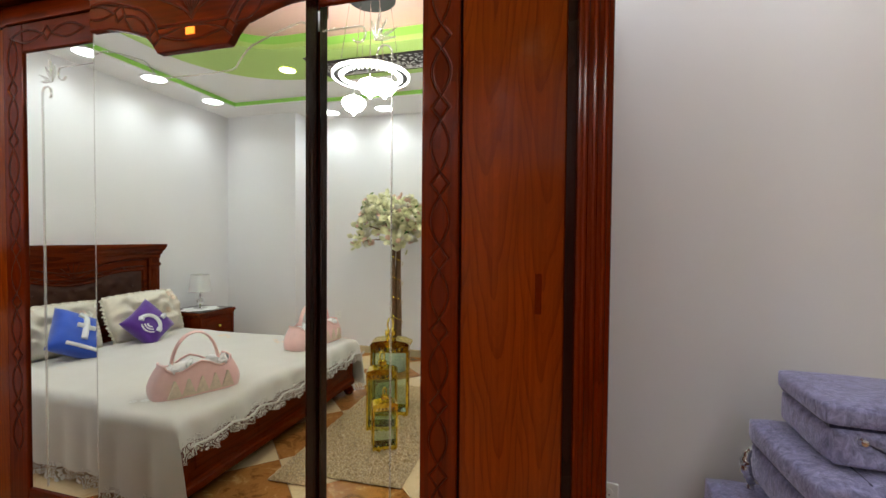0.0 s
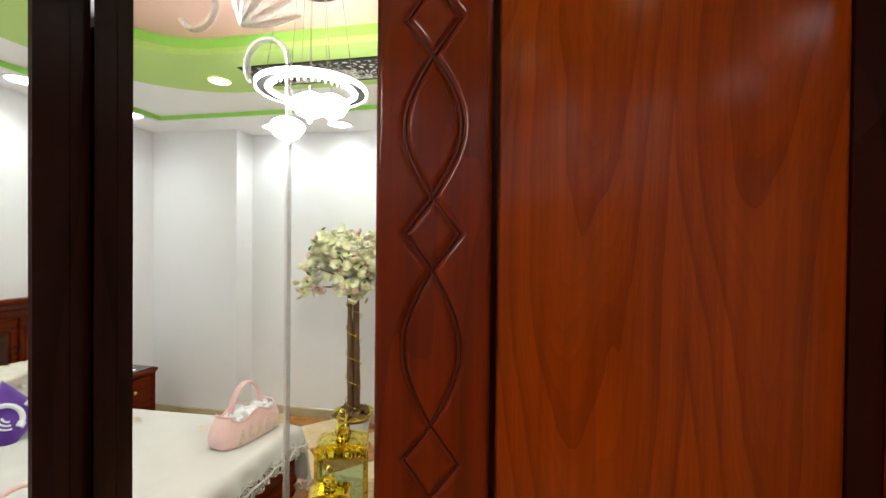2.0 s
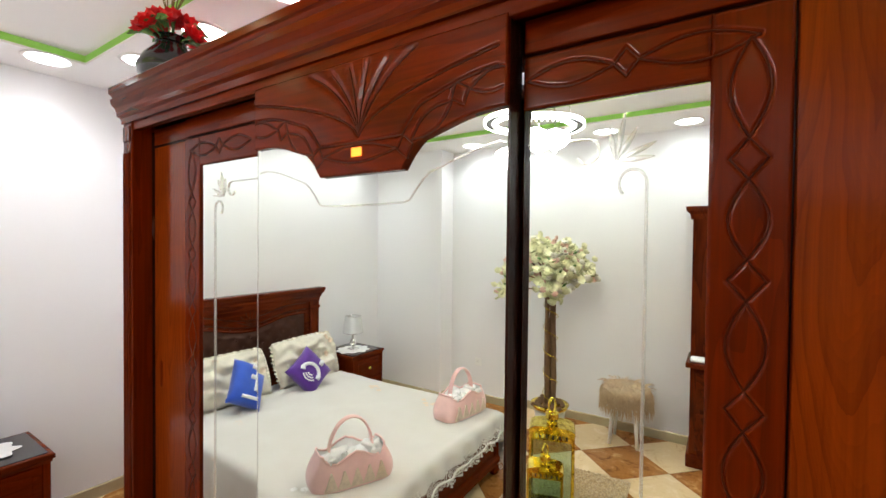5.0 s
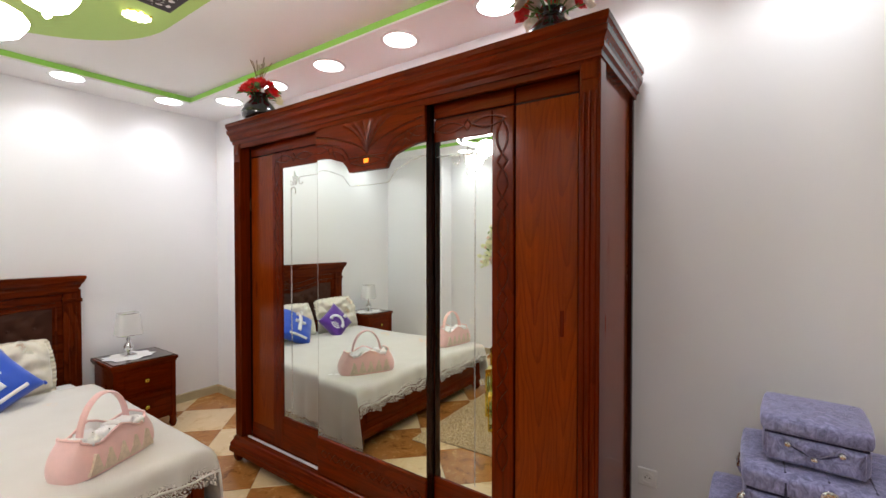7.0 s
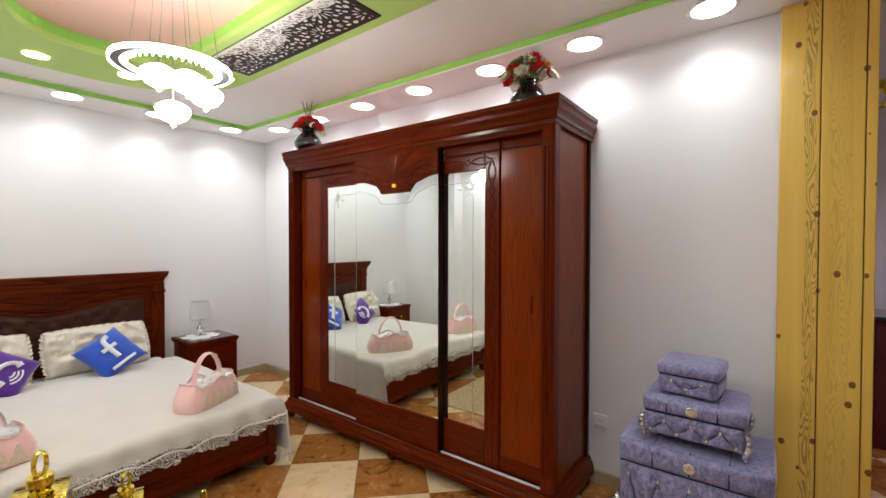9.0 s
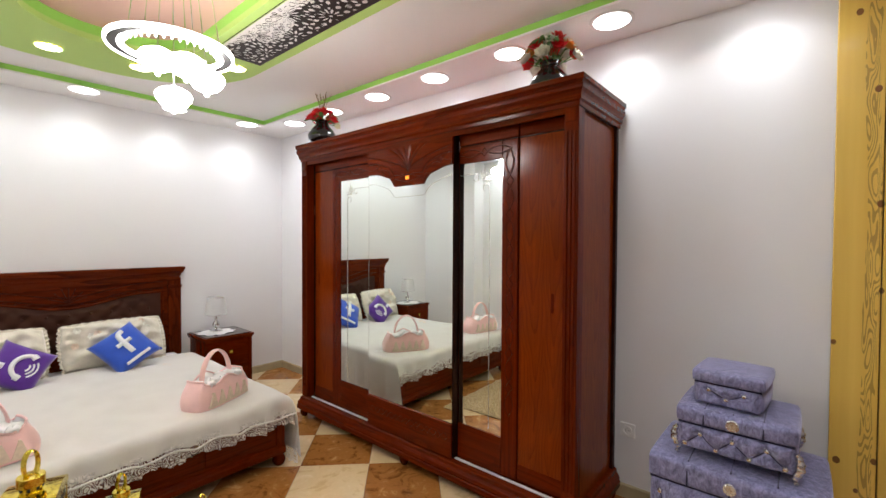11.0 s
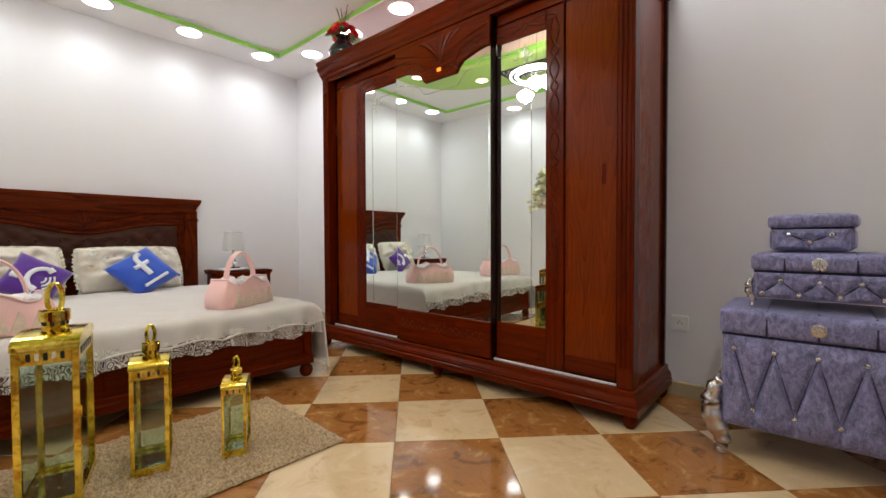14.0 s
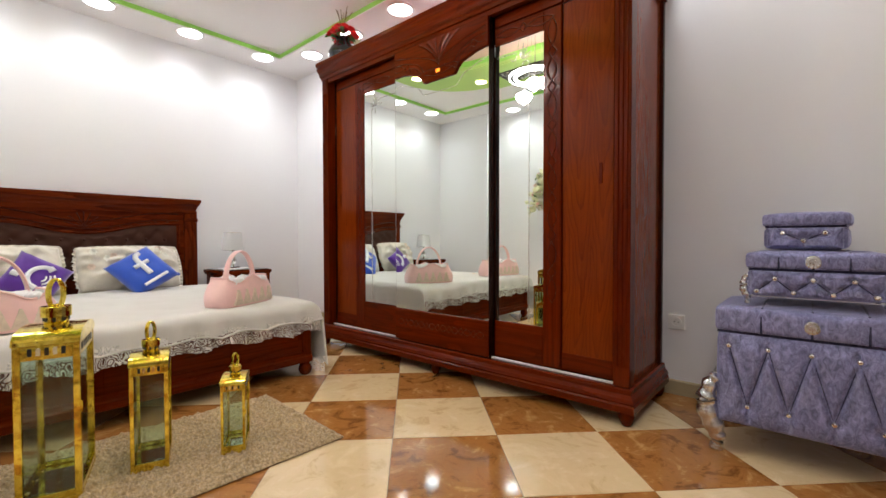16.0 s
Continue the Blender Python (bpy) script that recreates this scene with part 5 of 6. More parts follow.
# ---- handbags ----
def handbag(label, m):
    ob = base("handbag", label, "handbag", "pink bags on the bed", m)
    L, W, H = 0.43, 0.21, 0.155

    def wall(u, v):
        a = 2 * math.pi * v
        c, s = math.cos(a), math.sin(a)
        p = 0.55
        k = 1 - 0.20 * u ** 1.5
        x = L / 2 * math.copysign(abs(c) ** p, c) * k
        y = W / 2 * math.copysign(abs(s) ** p, s) * (1 - 0.12 * u)
        lip = 0.022 * math.cos(4 * math.pi * x / L * 1.0) * (abs(s) > 0.35) + 0.012 * (abs(c) > 0.9)
        z = u * (H + lip * u)
        bulge = 1 + 0.08 * math.sin(math.pi * min(1, u * 1.1))
        return Vector((x * bulge, y * bulge, z))
    part("body", grid(14, 72, wall, True), pink_satin, ob, "pink quilted satin side", smooth=True)
    part("bottom", moved(lathe([(0.5, 0), (0.5, 0.006)], 36), Matrix.Diagonal((L * 0.94, W * 0.92, 1, 1)) @ Matrix.Identity(4)), pink_satin, ob)
    part("rim_piping", tube([tuple(wall(1.0, k / 72)) for k in range(72)], 0.006, 6, closed=True), pink_trim, ob)

    def lining(u, v):
        p = wall(1.0 - 0.45 * u, v)
        return Vector((p.x * (0.965 - 0.03 * u), p.y * (0.93 - 0.75 * u), p.z - 0.004 + 0.01 * math.sin(v * 50) * u))
    part("lining", grid(7, 72, lining, True), white_satin, ob, "gathered white satin lining", smooth=True)
    rr = random.Random(9)
    for k in range(7):
        tx = -0.135 + 0.045 * k
        part("tissue", moved(cushion(0.085, 0.075, 0.07, 0.02, 8), pose(tx, rr.uniform(-0.02, 0.02), H - 0.03 + rr.uniform(-0.008, 0.014), rr.uniform(-25, 25), rr.uniform(-30, 30), rr.uniform(0, 180))), white_satin, ob, "crumpled white satin lining", smooth=True)
    for sx in (-1, 1):
        part("bow", moved(lathe([(0.004, -0.03), (0.022, -0.012), (0.008, 0), (0.022, 0.012), (0.004, 0.03)], 12), pose(sx * 0.115, -0.072, H - 0.01, 0, 90)), white_satin, ob, "white satin bow", smooth=True)
    pts = [(0.118 * math.cos(radians(a)), 0, 0.13 + 0.19 * math.sin(radians(a))) for a in range(0, 181, 9)]
    part("handle", tube(pts, 0.020, 8, flat=0.35, up=(0, 1, 0)), pink_trim, ob, "arched satin handle")
    for k in range(5):
        sx = -0.13 + 0.065 * k
        tri = [(sx - 0.034, 0.012), (sx + 0.034, 0.012), (sx + 0.022, 0.045), (sx + 0.004, 0.098), (sx - 0.004, 0.098), (sx - 0.022, 0.045)]
        part("lace_point", outline_slab(tri, -0.1105, -0.095, "xz"), beige_lace, ob, "pointed beige lace embroidery")
    return ob


handbag("pink satin basket bag with white lining, standing on the bedspread", pose(-0.90, 1.70, BTOP + 0.004, 0, 0, 116))
handbag("pink satin basket bag on the bedspread near the bed corner", pose(-0.86, 0.645, BTOP + 0.004, 0, 0, 100))


# ---- nightstands and their lamps ----
def nightstand(label, m):
    """Front towards +x, back on the wall."""
    ob = base("nightstand", label, "nightstand", "nightstands", m)
    D, W, H = 0.44, 0.45, 0.577
    part("body", box(0.01, D - 0.025, -W / 2 + 0.02, W / 2 - 0.02, 0.09, H - 0.035, 0.004), wood_z, ob)
    part("top", molding([(0.0, -W / 2 + 0.012), (D - 0.012, -W / 2 + 0.012), (D - 0.012, W / 2 - 0.012), (0.0, W / 2 - 0.012)], [(0, H - 0.045), (0.004, H - 0.045), (0.006, H - 0.03), (0.014, H - 0.026), (0.014, H - 0.006), (0.010, H), (-0.2, H), (-0.2, H - 0.045)]), head_wood, ob, "dark polished top")
    part("glass_top", box(0.02, D - 0.02, -W / 2 + 0.02, W / 2 - 0.02, H, H + 0.005, 0.002), black_gloss, ob, "dark glossy inlay")
    for z0, z1 in ((0.12, 0.31), (0.33, 0.52)):
        dr = part("drawer", box(D - 0.025, D - 0.012, -W / 2 + 0.045, W / 2 - 0.045, z0, z1, 0.004), wood_y, ob)
        part("raised_panel", box(D - 0.012, D - 0.006, -W / 2 + 0.085, W / 2 - 0.085, z0 + 0.035, z1 - 0.035, 0.004), wood_y, dr)
        part("knob", moved(lathe([(0.006, 0), (0.006, 0.012), (0.016, 0.018), (0.014, 0.026), (0.004, 0.028)], 14), pose(D - 0.006, 0, (z0 + z1) / 2, 0, 90)), gold, dr, smooth=True)
    for yy in (-W / 2 + 0.03, W / 2 - 0.03):
        part("pilaster", box(D - 0.03, D - 0.004, yy - 0.016, yy + 0.016, 0.09, H - 0.045, 0.004), wood_z, ob)
        for xx in (0.03, D - 0.03):
            part("foot", moved(lathe([(0.018, 0), (0.028, 0.03), (0.022, 0.07), (0.03, 0.09)], 14), pose(xx, yy, 0)), wood_z, ob, smooth=True)
    return ob


nightstand("mahogany two-drawer nightstand with dark polished top", pose(X_W + 0.06, 2.345, 0))
nightstand("mahogany two-drawer nightstand beside the wall pier", pose(X_W + 0.014, 0.115, 0))


def table_lamp(label, m):
    ob = base("table_lamp", label, "table lamp", "bedside lamps", m)
    part("foot", box(-0.045, 0.045, -0.045, 0.045, 0, 0.014, 0.003), chrome, ob, "square chrome foot")
    part("stem", lathe([(0.012, 0.014), (0.010, 0.03), (0.030, 0.055), (0.036, 0.075), (0.022, 0.10), (0.010, 0.115), (0.018, 0.13), (0.008, 0.15), (0.008, 0.19)], 20), crystal, ob, "crystal baluster stem", smooth=True)
    shade = grid(6, 36, lambda u, v: Vector(((0.072 + 0.018 * (1 - u)) * math.copysign(abs(math.cos(2 * math.pi * v)) ** 0.6, math.cos(2 * math.pi * v)), (0.072 + 0.018 * (1 - u)) * math.copysign(abs(math.sin(2 * math.pi * v)) ** 0.6, math.sin(2 * math.pi * v)), 0.17 + 0.17 * u)), True)
    part("shade", shade, lamp_shade, ob, "translucent white shade", smooth=True)
    for z, r in ((0.17, 0.09), (0.34, 0.072)):
        part("shade_ring", tube([(r * math.copysign(abs(math.cos(k * 0.1745)) ** 0.6, math.cos(k * 0.1745)), r * math.copysign(abs(math.sin(k * 0.1745)) ** 0.6, math.sin(k * 0.1745)), z) for k in range(36)], 0.0022, 6, closed=True), chrome, ob)
    part("bulb", moved(lathe([(0.012, 0), (0.014, 0.02), (0.027, 0.05), (0.02, 0.075), (0.004, 0.085)], 16), pose(0, 0, 0.19)), white_plastic, ob, smooth=True)
    return ob


n = Nodes("translucent_shade", 0.5)
n.colour((0.80, 0.80, 0.80))
n.bsdf.inputs["Alpha"].default_value = 0.72
lamp_shade = n.mat


def doily(m):
    rr = random.Random(6)
    def fn(u, v):
        a = 2 * math.pi * v
        r = 0.155 * u * (1 + 0.10 * math.cos(9 * a) * u)
        return Vector((r * math.cos(a) * 0.95, r * math.sin(a) * 1.1, 0.003 + 0.003 * math.sin(3 * a + 6 * u)))
    return thing("doily", grid(6, 54, fn, True), white_satin, "small white lace doily on the nightstand", "doily", "doilies", smooth=True, at=m)


for yy, label in ((2.31, "small table lamp with clear white shade, on the nightstand"), (0.145, "small unlit table lamp with clear white shade")):
    doily(pose(-2.44, yy, 0.583))
    table_lamp(label, pose(-2.44, yy, 0.589))


# ---- rug ----
def rug_top(u, v):
    x, y = -0.36 + 0.72 * u, -0.74 + 1.48 * v
    edge = min(1.0, 14 * u, 14 * (1 - u), 26 * v, 26 * (1 - v))
    h = 0.006 + edge ** 0.5 * (0.018 + 0.011 * noise.noise((x * 110, y * 110, 0)) + 0.016 * noise.noise((x * 48, y * 48, 7)) + 0.004 * noise.noise((x * 11, y * 11, 3)))
    return Vector((x + 0.004 * noise.noise((y * 30, 2, x * 30)), y + 0.004 * noise.noise((x * 30, 5, y * 30)), h))


rug = base("rug", "beige shaggy bedside rug lying on the tiles", "rug", at=pose(-0.135, 0.905, 0, 0, 0, -2))
tagged(part("shag", grid(180, 360, rug_top), shag, rug, smooth=True), kind="stuff")
part("backing", box(-0.357, 0.357, -0.737, 0.737, 0.0005, 0.006, 0.002), bark, rug, "brown bound edge")


# ---- lanterns ----
def lantern(label, m, w, h):
    """An oblong glazed lantern; w is the width of its narrow front, h the height of its roof."""
    ob = base("lantern", label, "lantern", "gold lanterns on the rug", m)
    b, c = w / 2, w * 0.86
    t = w * 0.115
    part("base", box(-b, b, -c, c, 0, 0.014, 0.002), gold, ob)
    part("base_tray", box(-b + t, b - t, -c + t, c - t, 0.0145, 0.018), mirror, ob, "mirrored floor plate")
    hz = h - 0.155 * w / 0.17
    for sx in (-1, 1):
        for sy in (-1, 1):
            x0, y0 = (b - t if sx > 0 else -b), (c - t if sy > 0 else -c)
            part("corner_post", box(x0, x0 + t, y0, y0 + t, 0.014, hz, 0.0015), gold, ob)
    for k in range(4):
        turn = pose(0, 0, 0, 0, 0, 90 * k)
        hw, off = (b, c) if k % 2 == 0 else (c, b)
        part("lower_rail", moved(box(-hw + t, hw - t, -off + 0.001, -off + t * 0.5, 0.014, 0.034, 0.001), turn), gold, ob)
        band = part("vent_band", moved(box(-hw + t, hw - t, -off + 0.001, -off + 0.004, hz - 0.29 * w, hz, 0.001), turn), gold, ob, "pierced gold band")
        slots = 5 if k % 2 == 0 else 10
        for i in range(slots):
            cx = (i - (slots - 1) / 2) * w * 0.125
            part("vent_slot", moved(box(cx - w * 0.032, cx + w * 0.032, -off - 0.0005, -off + 0.0008, hz - 0.21 * w, hz - 0.06 * w, 0.0004), turn), mirror if i % 2 else black_satin, band)
        part("pane", moved(box(-hw + t, hw - t, -off + t * 0.55, -off + t * 0.55 + 0.002, 0.034, hz - 0.29 * w), turn), pane_glass, ob, "clear glass pane")
    # barrel roof, arched along its length
    pts = [(c * 1.03 * math.cos(radians(a)), hz + 0.28 * w * math.sin(radians(a)) ** 0.7) for a in range(0, 181, 9)]
    part("roof", moved(outline_slab(pts, -b * 1.03, b * 1.03, "xz"), pose(0, 0, 0, 0, 0, 90)), gold, ob, "arched gold roof", smooth=False)
    z = hz + 0.265 * w
    part("chimney", moved(lathe([(0.20 * w, 0), (0.21 * w, 0.06 * w), (0.20 * w, 0.07 * w), (0.20 * w, 0.16 * w), (0.255 * w, 0.17 * w), (0.255 * w, 0.37 * w), (0.245 * w, 0.385 * w), (0.10 * w, 0.39 * w)], 24), pose(0, 0, z)), gold, ob, smooth=False)
    for k in range(8):
        a = 2 * math.pi * k / 8
        part("chimney_slot", moved(box(-0.025 * w, 0.025 * w, -0.003, 0.0015, 0.08 * w, 0.22 * w), pose(0.20 * w * math.cos(a), 0.20 * w * math.sin(a), z, 0, 0, math.degrees(a) + 90)), black_satin, ob)
    z += 0.35 * w
    part("finial", moved(lathe([(0.05 * w, 0), (0.07 * w, 0.03 * w), (0.03 * w, 0.08 * w)], 14), pose(0, 0, z)), gold, ob, smooth=True)
    loop = [(0.155 * w * math.cos(radians(a)), 0, z + 0.29 * w + 0.31 * w * math.sin(radians(a))) for a in range(0, 360, 15)]
    part("carrying_ring", moved(tube(loop, 0.075 * w, 8, closed=True, flat=0.35, up=(0, 1, 0)), pose(0, 0, 0, 0, 0, 50)), gold, ob)
    part("door_hinge", box(b - 0.002, b + 0.004, -c + 0.004, -c + 0.012, hz * 0.55, hz * 0.62), gold, ob)
    return ob


lantern("tall gold lantern with glass panes standing on the rug", pose(-0.173, 0.769, 0.018, 0, 0, 73), 0.16, 0.655)
lantern("middle-sized gold lantern with glass panes on the rug", pose(-0.124, 1.028, 0.018, 0, 0, 71), 0.117, 0.492)
lantern("small gold lantern with glass panes on the rug", pose(0.005, 1.284, 0.018, 0, 0, 59), 0.087, 0.352)


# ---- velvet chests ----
# Dark velvet for the seams, and for shade painted into the front's folds.
seam_shade_velvet = velvet("seam_and_fold_shade_velvet", (0.035, 0.033, 0.07))


def cabriole(h, w):
    """A scrolled silver leg with a carved knee, standing on z 0."""
    pts = [(0.10 * w, 0, 0.03 * h), (0.0, 0, 0.16 * h), (0.16 * w, 0, 0.30 * h), (0.42 * w, 0, 0.50 * h), (0.5 * w, 0, 0.70 * h), (0.34 * w, 0, 0.90 * h), (0.1 * w, 0, 1.0 * h)]
    smooth_pts = []
    for i in range(len(pts) - 1):
        for k in range(4):
            smooth_pts.append(tuple(Vector(pts[i]).lerp(Vector(pts[i + 1]), k / 4)))
    smooth_pts.append(pts[-1])
    bm = tube(smooth_pts, lambda t: w * (0.24 + 0.20 * math.sin(math.pi * t) ** 2 + 0.04 * math.sin(t * 40)), 12)
    bm = merge(bm, moved(lathe([(0.20 * w, 0), (0.30 * w, 0.02 * h), (0.26 * w, 0.07 * h), (0.1 * w, 0.1 * h)], 14), pose(0.08 * w, 0, 0)))
    leaves = []
    for k in range(6):
        a = radians(-60 + 24 * k)
        leaves.append(tube([(0.42 * w + 0.28 * w * math.cos(a) * (0.6 + 0.4 * s), (0.18 - 0.36 * (k % 2)) * w, 0.55 * h + 0.26 * h * (s - 0.3) + 0.05 * h * math.sin(a)) for s in (0, 0.35, 0.7, 1.0)], lambda t: 0.02 * w + 0.10 * w * math.sin(math.pi * t), 6))
    return bm, leaves


def tufted_front(w, z0, z1, y, rows, depth):
    """A buttoned front: rows of (x, z) buttons press the padding in, folds run between them."""
    def fn(u, v):
        x, z = -w / 2 + w * u, z0 + (z1 - z0) * v
        edge = min(1.0, 9 * u, 9 * (1 - u), 6 * v, 6 * (1 - v)) ** 0.5
        press = 0.0
        for bx, bz in rows:
            d = math.hypot((x - bx), (z - bz))
            press = max(press, math.exp(-(d / 0.022) ** 2))
        for (ax, az), (bx, bz) in folds:
            d = Vector((bx - ax, bz - az))
            t = max(0.0, min(1.0, ((x - ax) * d.x + (z - az) * d.y) / d.length_squared))
            e = math.hypot(x - ax - t * d.x, z - az - t * d.y)
            press = max(press, 0.75 * math.exp(-(e / 0.0085) ** 2))
        wrinkle = 0.0045 * noise.noise((x * 34, z * 8, y * 3)) + 0.002 * noise.noise((x * 70, z * 40, 4))
        return Vector((x, y - edge * (depth * (1 - press) + wrinkle), z))
    folds = []
    for (ax, az), (bx, bz) in zip(rows, rows[1:]):
        folds.append(((ax, az), (bx, bz)))
    for bx, bz in rows:
        folds.append(((bx, bz), (bx, z1 if bz > (z0 + z1) / 2 else z0)))
    return grid(130, 46, fn)


def chest(label, m, w, d, z0, z1, lid, buttons, legs, medal=True, pleats=4):
    """A padded chest: z0 and z1 bound the box under its lid of height lid; legs is the leg height under z0, or 0."""
    ob = base("velvet_chest", label, "chest", "stacked velvet chests", m)
    part("body", moved(soft_box(w, d, z1 - z0, 0.018, 0.006), pose(0, 0, z0)), lilac_velvet, ob, smooth=True)
    front = part("tufted_front", tufted_front(w - 0.02, z0 + 0.004, z1 - 0.004, -d / 2 + 0.004, buttons, 0.026), lilac_velvet, ob, "button-tufted velvet front", smooth=True)
    # Dark tubes paint the crease shade along the folds between buttons.
    for (ax, az), (bx, bz) in zip(buttons, buttons[1:]):
        part("fold_line", tube([(ax, -d / 2 - 0.0025, az), ((ax + bx) / 2, -d / 2 - 0.008, (az + bz) / 2), (bx, -d / 2 - 0.0025, bz)], 0.0015, 5, up=(0, 1, 0)), seam_shade_velvet, front)
    for bx, bz in buttons:
        part("crystal_button", moved(lathe([(0.0105, 0), (0.0105, 0.003), (0.007, 0.008), (0.003, 0.009)], 10), pose(bx, -d / 2 - 0.004, bz, 90)), crystal, front, "faceted crystal button")
    part("lid_joint", box(-w / 2 + 0.004, w / 2 - 0.004, -d / 2 + 0.004, d / 2 - 0.004, z1 - 0.004, z1 + 0.006), seam_shade_velvet, ob)
    top = part("lid", moved(soft_box(w + 0.012, d + 0.012, lid, min(0.018, lid * 0.26), 0.007), pose(0, 0, z1 + 0.001)), lilac_velvet, ob, "padded velvet lid", smooth=True)
    lines = []
    rr = random.Random(int(w * 1000))
    if pleats:
        for i in range(1, pleats):
            x = -w / 2 + w * i / pleats
            part("lid_seam", tube([(x, -d / 2 - 0.010, z1 + 0.006), (x, -d / 2 - 0.008, z1 + lid * 0.7), (x, -d / 2 + 0.02, z1 + lid - 0.001), (x, 0, z1 + lid + 0.007), (x, d / 2 - 0.03, z1 + lid - 0.002)], 0.0042, 6, up=(1, 0, 0)), seam_shade_velvet, top)
            for k in range(7):
                dx = (k - 3) * 0.011 + rr.uniform(-0.003, 0.003)
                lines.append(tube([(x + dx * 1.25, -d / 2 - 0.0085, z1 + 0.010), (x + dx, -d / 2 - 0.009, z1 + lid * rr.uniform(0.5, 0.8))], lambda t: 0.0016 + 0.0048 * math.sin(math.pi * t), 6, up=(0, 1, 0)))
        for bm in lines:
            part("pleat", bm, lilac_velvet, top)
    if medal:
        md = part("medallion", moved(lathe([(0.024, 0), (0.024, 0.004), (0.019, 0.007), (0.008, 0.008)], 20), pose(0, -d / 2 - 0.008, z1 + lid * 0.48, 90)), silver, top, "round openwork silver medallion")
        for k in range(10):
            a = 2 * math.pi * k / 10
            part("rhinestone", moved(lathe([(0.005, 0), (0.004, 0.004)], 8), pose(0.017 * math.cos(a), -d / 2 - 0.0145, z1 + lid * 0.48 + 0.017 * math.sin(a), 90)), crystal, md)
    if legs:
        lw = legs * 0.30
        for sx in (-1, 1):
            for sy in (-1, 1):
                q = pose(sx * (w / 2 - lw * 0.12), sy * (d / 2 - 0.012), 0, 0, 0, 0 if sx > 0 else 180)
                shaft, leaves = cabriole(legs, lw)
                leg = part("scroll_leg", moved(shaft, q), silver, ob, "carved silver scroll leg", smooth=True)
                for leaf in leaves:
                    part("acanthus_leaf", moved(leaf, q), silver, leg, smooth=True)
    return ob




def zigzag(xs, zs):
    return [(x, zs[i % 2]) for i, x in enumerate(xs)]


big_buttons = zigzag([-0.248 + 0.062 * i for i in range(9)], (0.435, 0.205))
chest("large lilac velvet chest with crystal buttons and silver legs", pose(1.768, 2.775, 0), 0.585, 0.45, 0.125, 0.487, 0.10, big_buttons, 0.30, pleats=4)
mid_buttons = zigzag([-0.165 + 0.055 * i for i in range(7)], (0.055, 0.105))
chest("middle lilac velvet chest standing on the large one", pose(1.768, 2.775, 0.597), 0.395, 0.35, 0.035, 0.138, 0.068, mid_buttons, 0.115, pleats=4)
small_buttons = [(-0.062, 0.064), (0.0, 0.034), (0.062, 0.064)]
chest("small lilac velvet jewellery chest on top of the stack", pose(1.748, 2.795, 0.8125, 0, 0, -4), 0.245, 0.27, 0.001, 0.088, 0.052, small_buttons, 0, medal=False, pleats=0)


# ---- blossom tree ----
tree = base("blossom_tree", "artificial tree with cream and pink blossoms in a white pot", "artificial tree", at=pose(-0.535, -0.245, 0))
part("pot", lathe([(0.085, 0), (0.092, 0.005), (0.125, 0.20), (0.130, 0.235), (0.122, 0.235), (0.11, 0.20)], 28), white_lacquer, tree, "white ribbed pot", smooth=True)
for k in range(28):
    a = 2 * math.pi * k / 28
    part("pot_rib", tube([(0.094 * math.cos(a), 0.094 * math.sin(a), 0.008), (0.128 * math.cos(a), 0.128 * math.sin(a), 0.225)], 0.005, 6), white_lacquer, tree)
part("bowl", moved(lathe([(0.10, 0), (0.15, 0.03), (0.165, 0.06), (0.150, 0.062), (0.09, 0.04)], 28), pose(0, 0, 0.232)), gold, tree, "gold rimmed bowl", smooth=True)
rnd = random.Random(11)
part("moss", merge(*[moved(lathe([(0.004, 0), (0.022, 0.012), (0.004, 0.03)], 6), pose(rnd.uniform(-0.12, 0.12), rnd.uniform(-0.12, 0.12), 0.275 + rnd.uniform(-0.005, 0.012))) for _ in range(70)]), bark, tree, "brown and gold moss")
for k in range(3):
    a = 2 * math.pi * k / 3
    pts = [(0.032 * math.cos(a + 0.7 * t / 8), 0.032 * math.sin(a + 0.7 * t / 8), 0.26 + 1.08 * t / 8) for t in range(9)]
    part("trunk", tube([(p[0] + 0.006 * noise.noise((p[2] * 5, k, 0)), p[1], p[2]) for p in pts], lambda t: 0.026 - 0.006 * t + 0.003 * math.sin(t * 30 + k), 9), bark, tree, smooth=True)
part("gold_twine", tube([(0.062 * math.cos(t * 0.42), 0.062 * math.sin(t * 0.42), 0.30 + 0.9 * t / 70) for t in range(71)], 0.003, 5), gold, tree)
tips = []
for k in range(26):
    a, el = rnd.uniform(0, 6.28), rnd.uniform(-0.25, 1.3)
    ln = rnd.uniform(0.20, 0.34)
    tip = Vector((ln * math.cos(a) * math.cos(el) * 1.1, ln * math.sin(a) * math.cos(el) * 0.85, 1.30 + 0.06 + ln * math.sin(el) * 1.1))
    midp = Vector((tip.x * 0.45, tip.y * 0.45, 1.30 + (tip.z - 1.30) * 0.6))
    tips.append(tip)
    part("branch", tube([(0, 0, 1.24), tuple(midp), tuple(tip)], lambda t: 0.010 - 0.006 * t, 5), bark, tree)
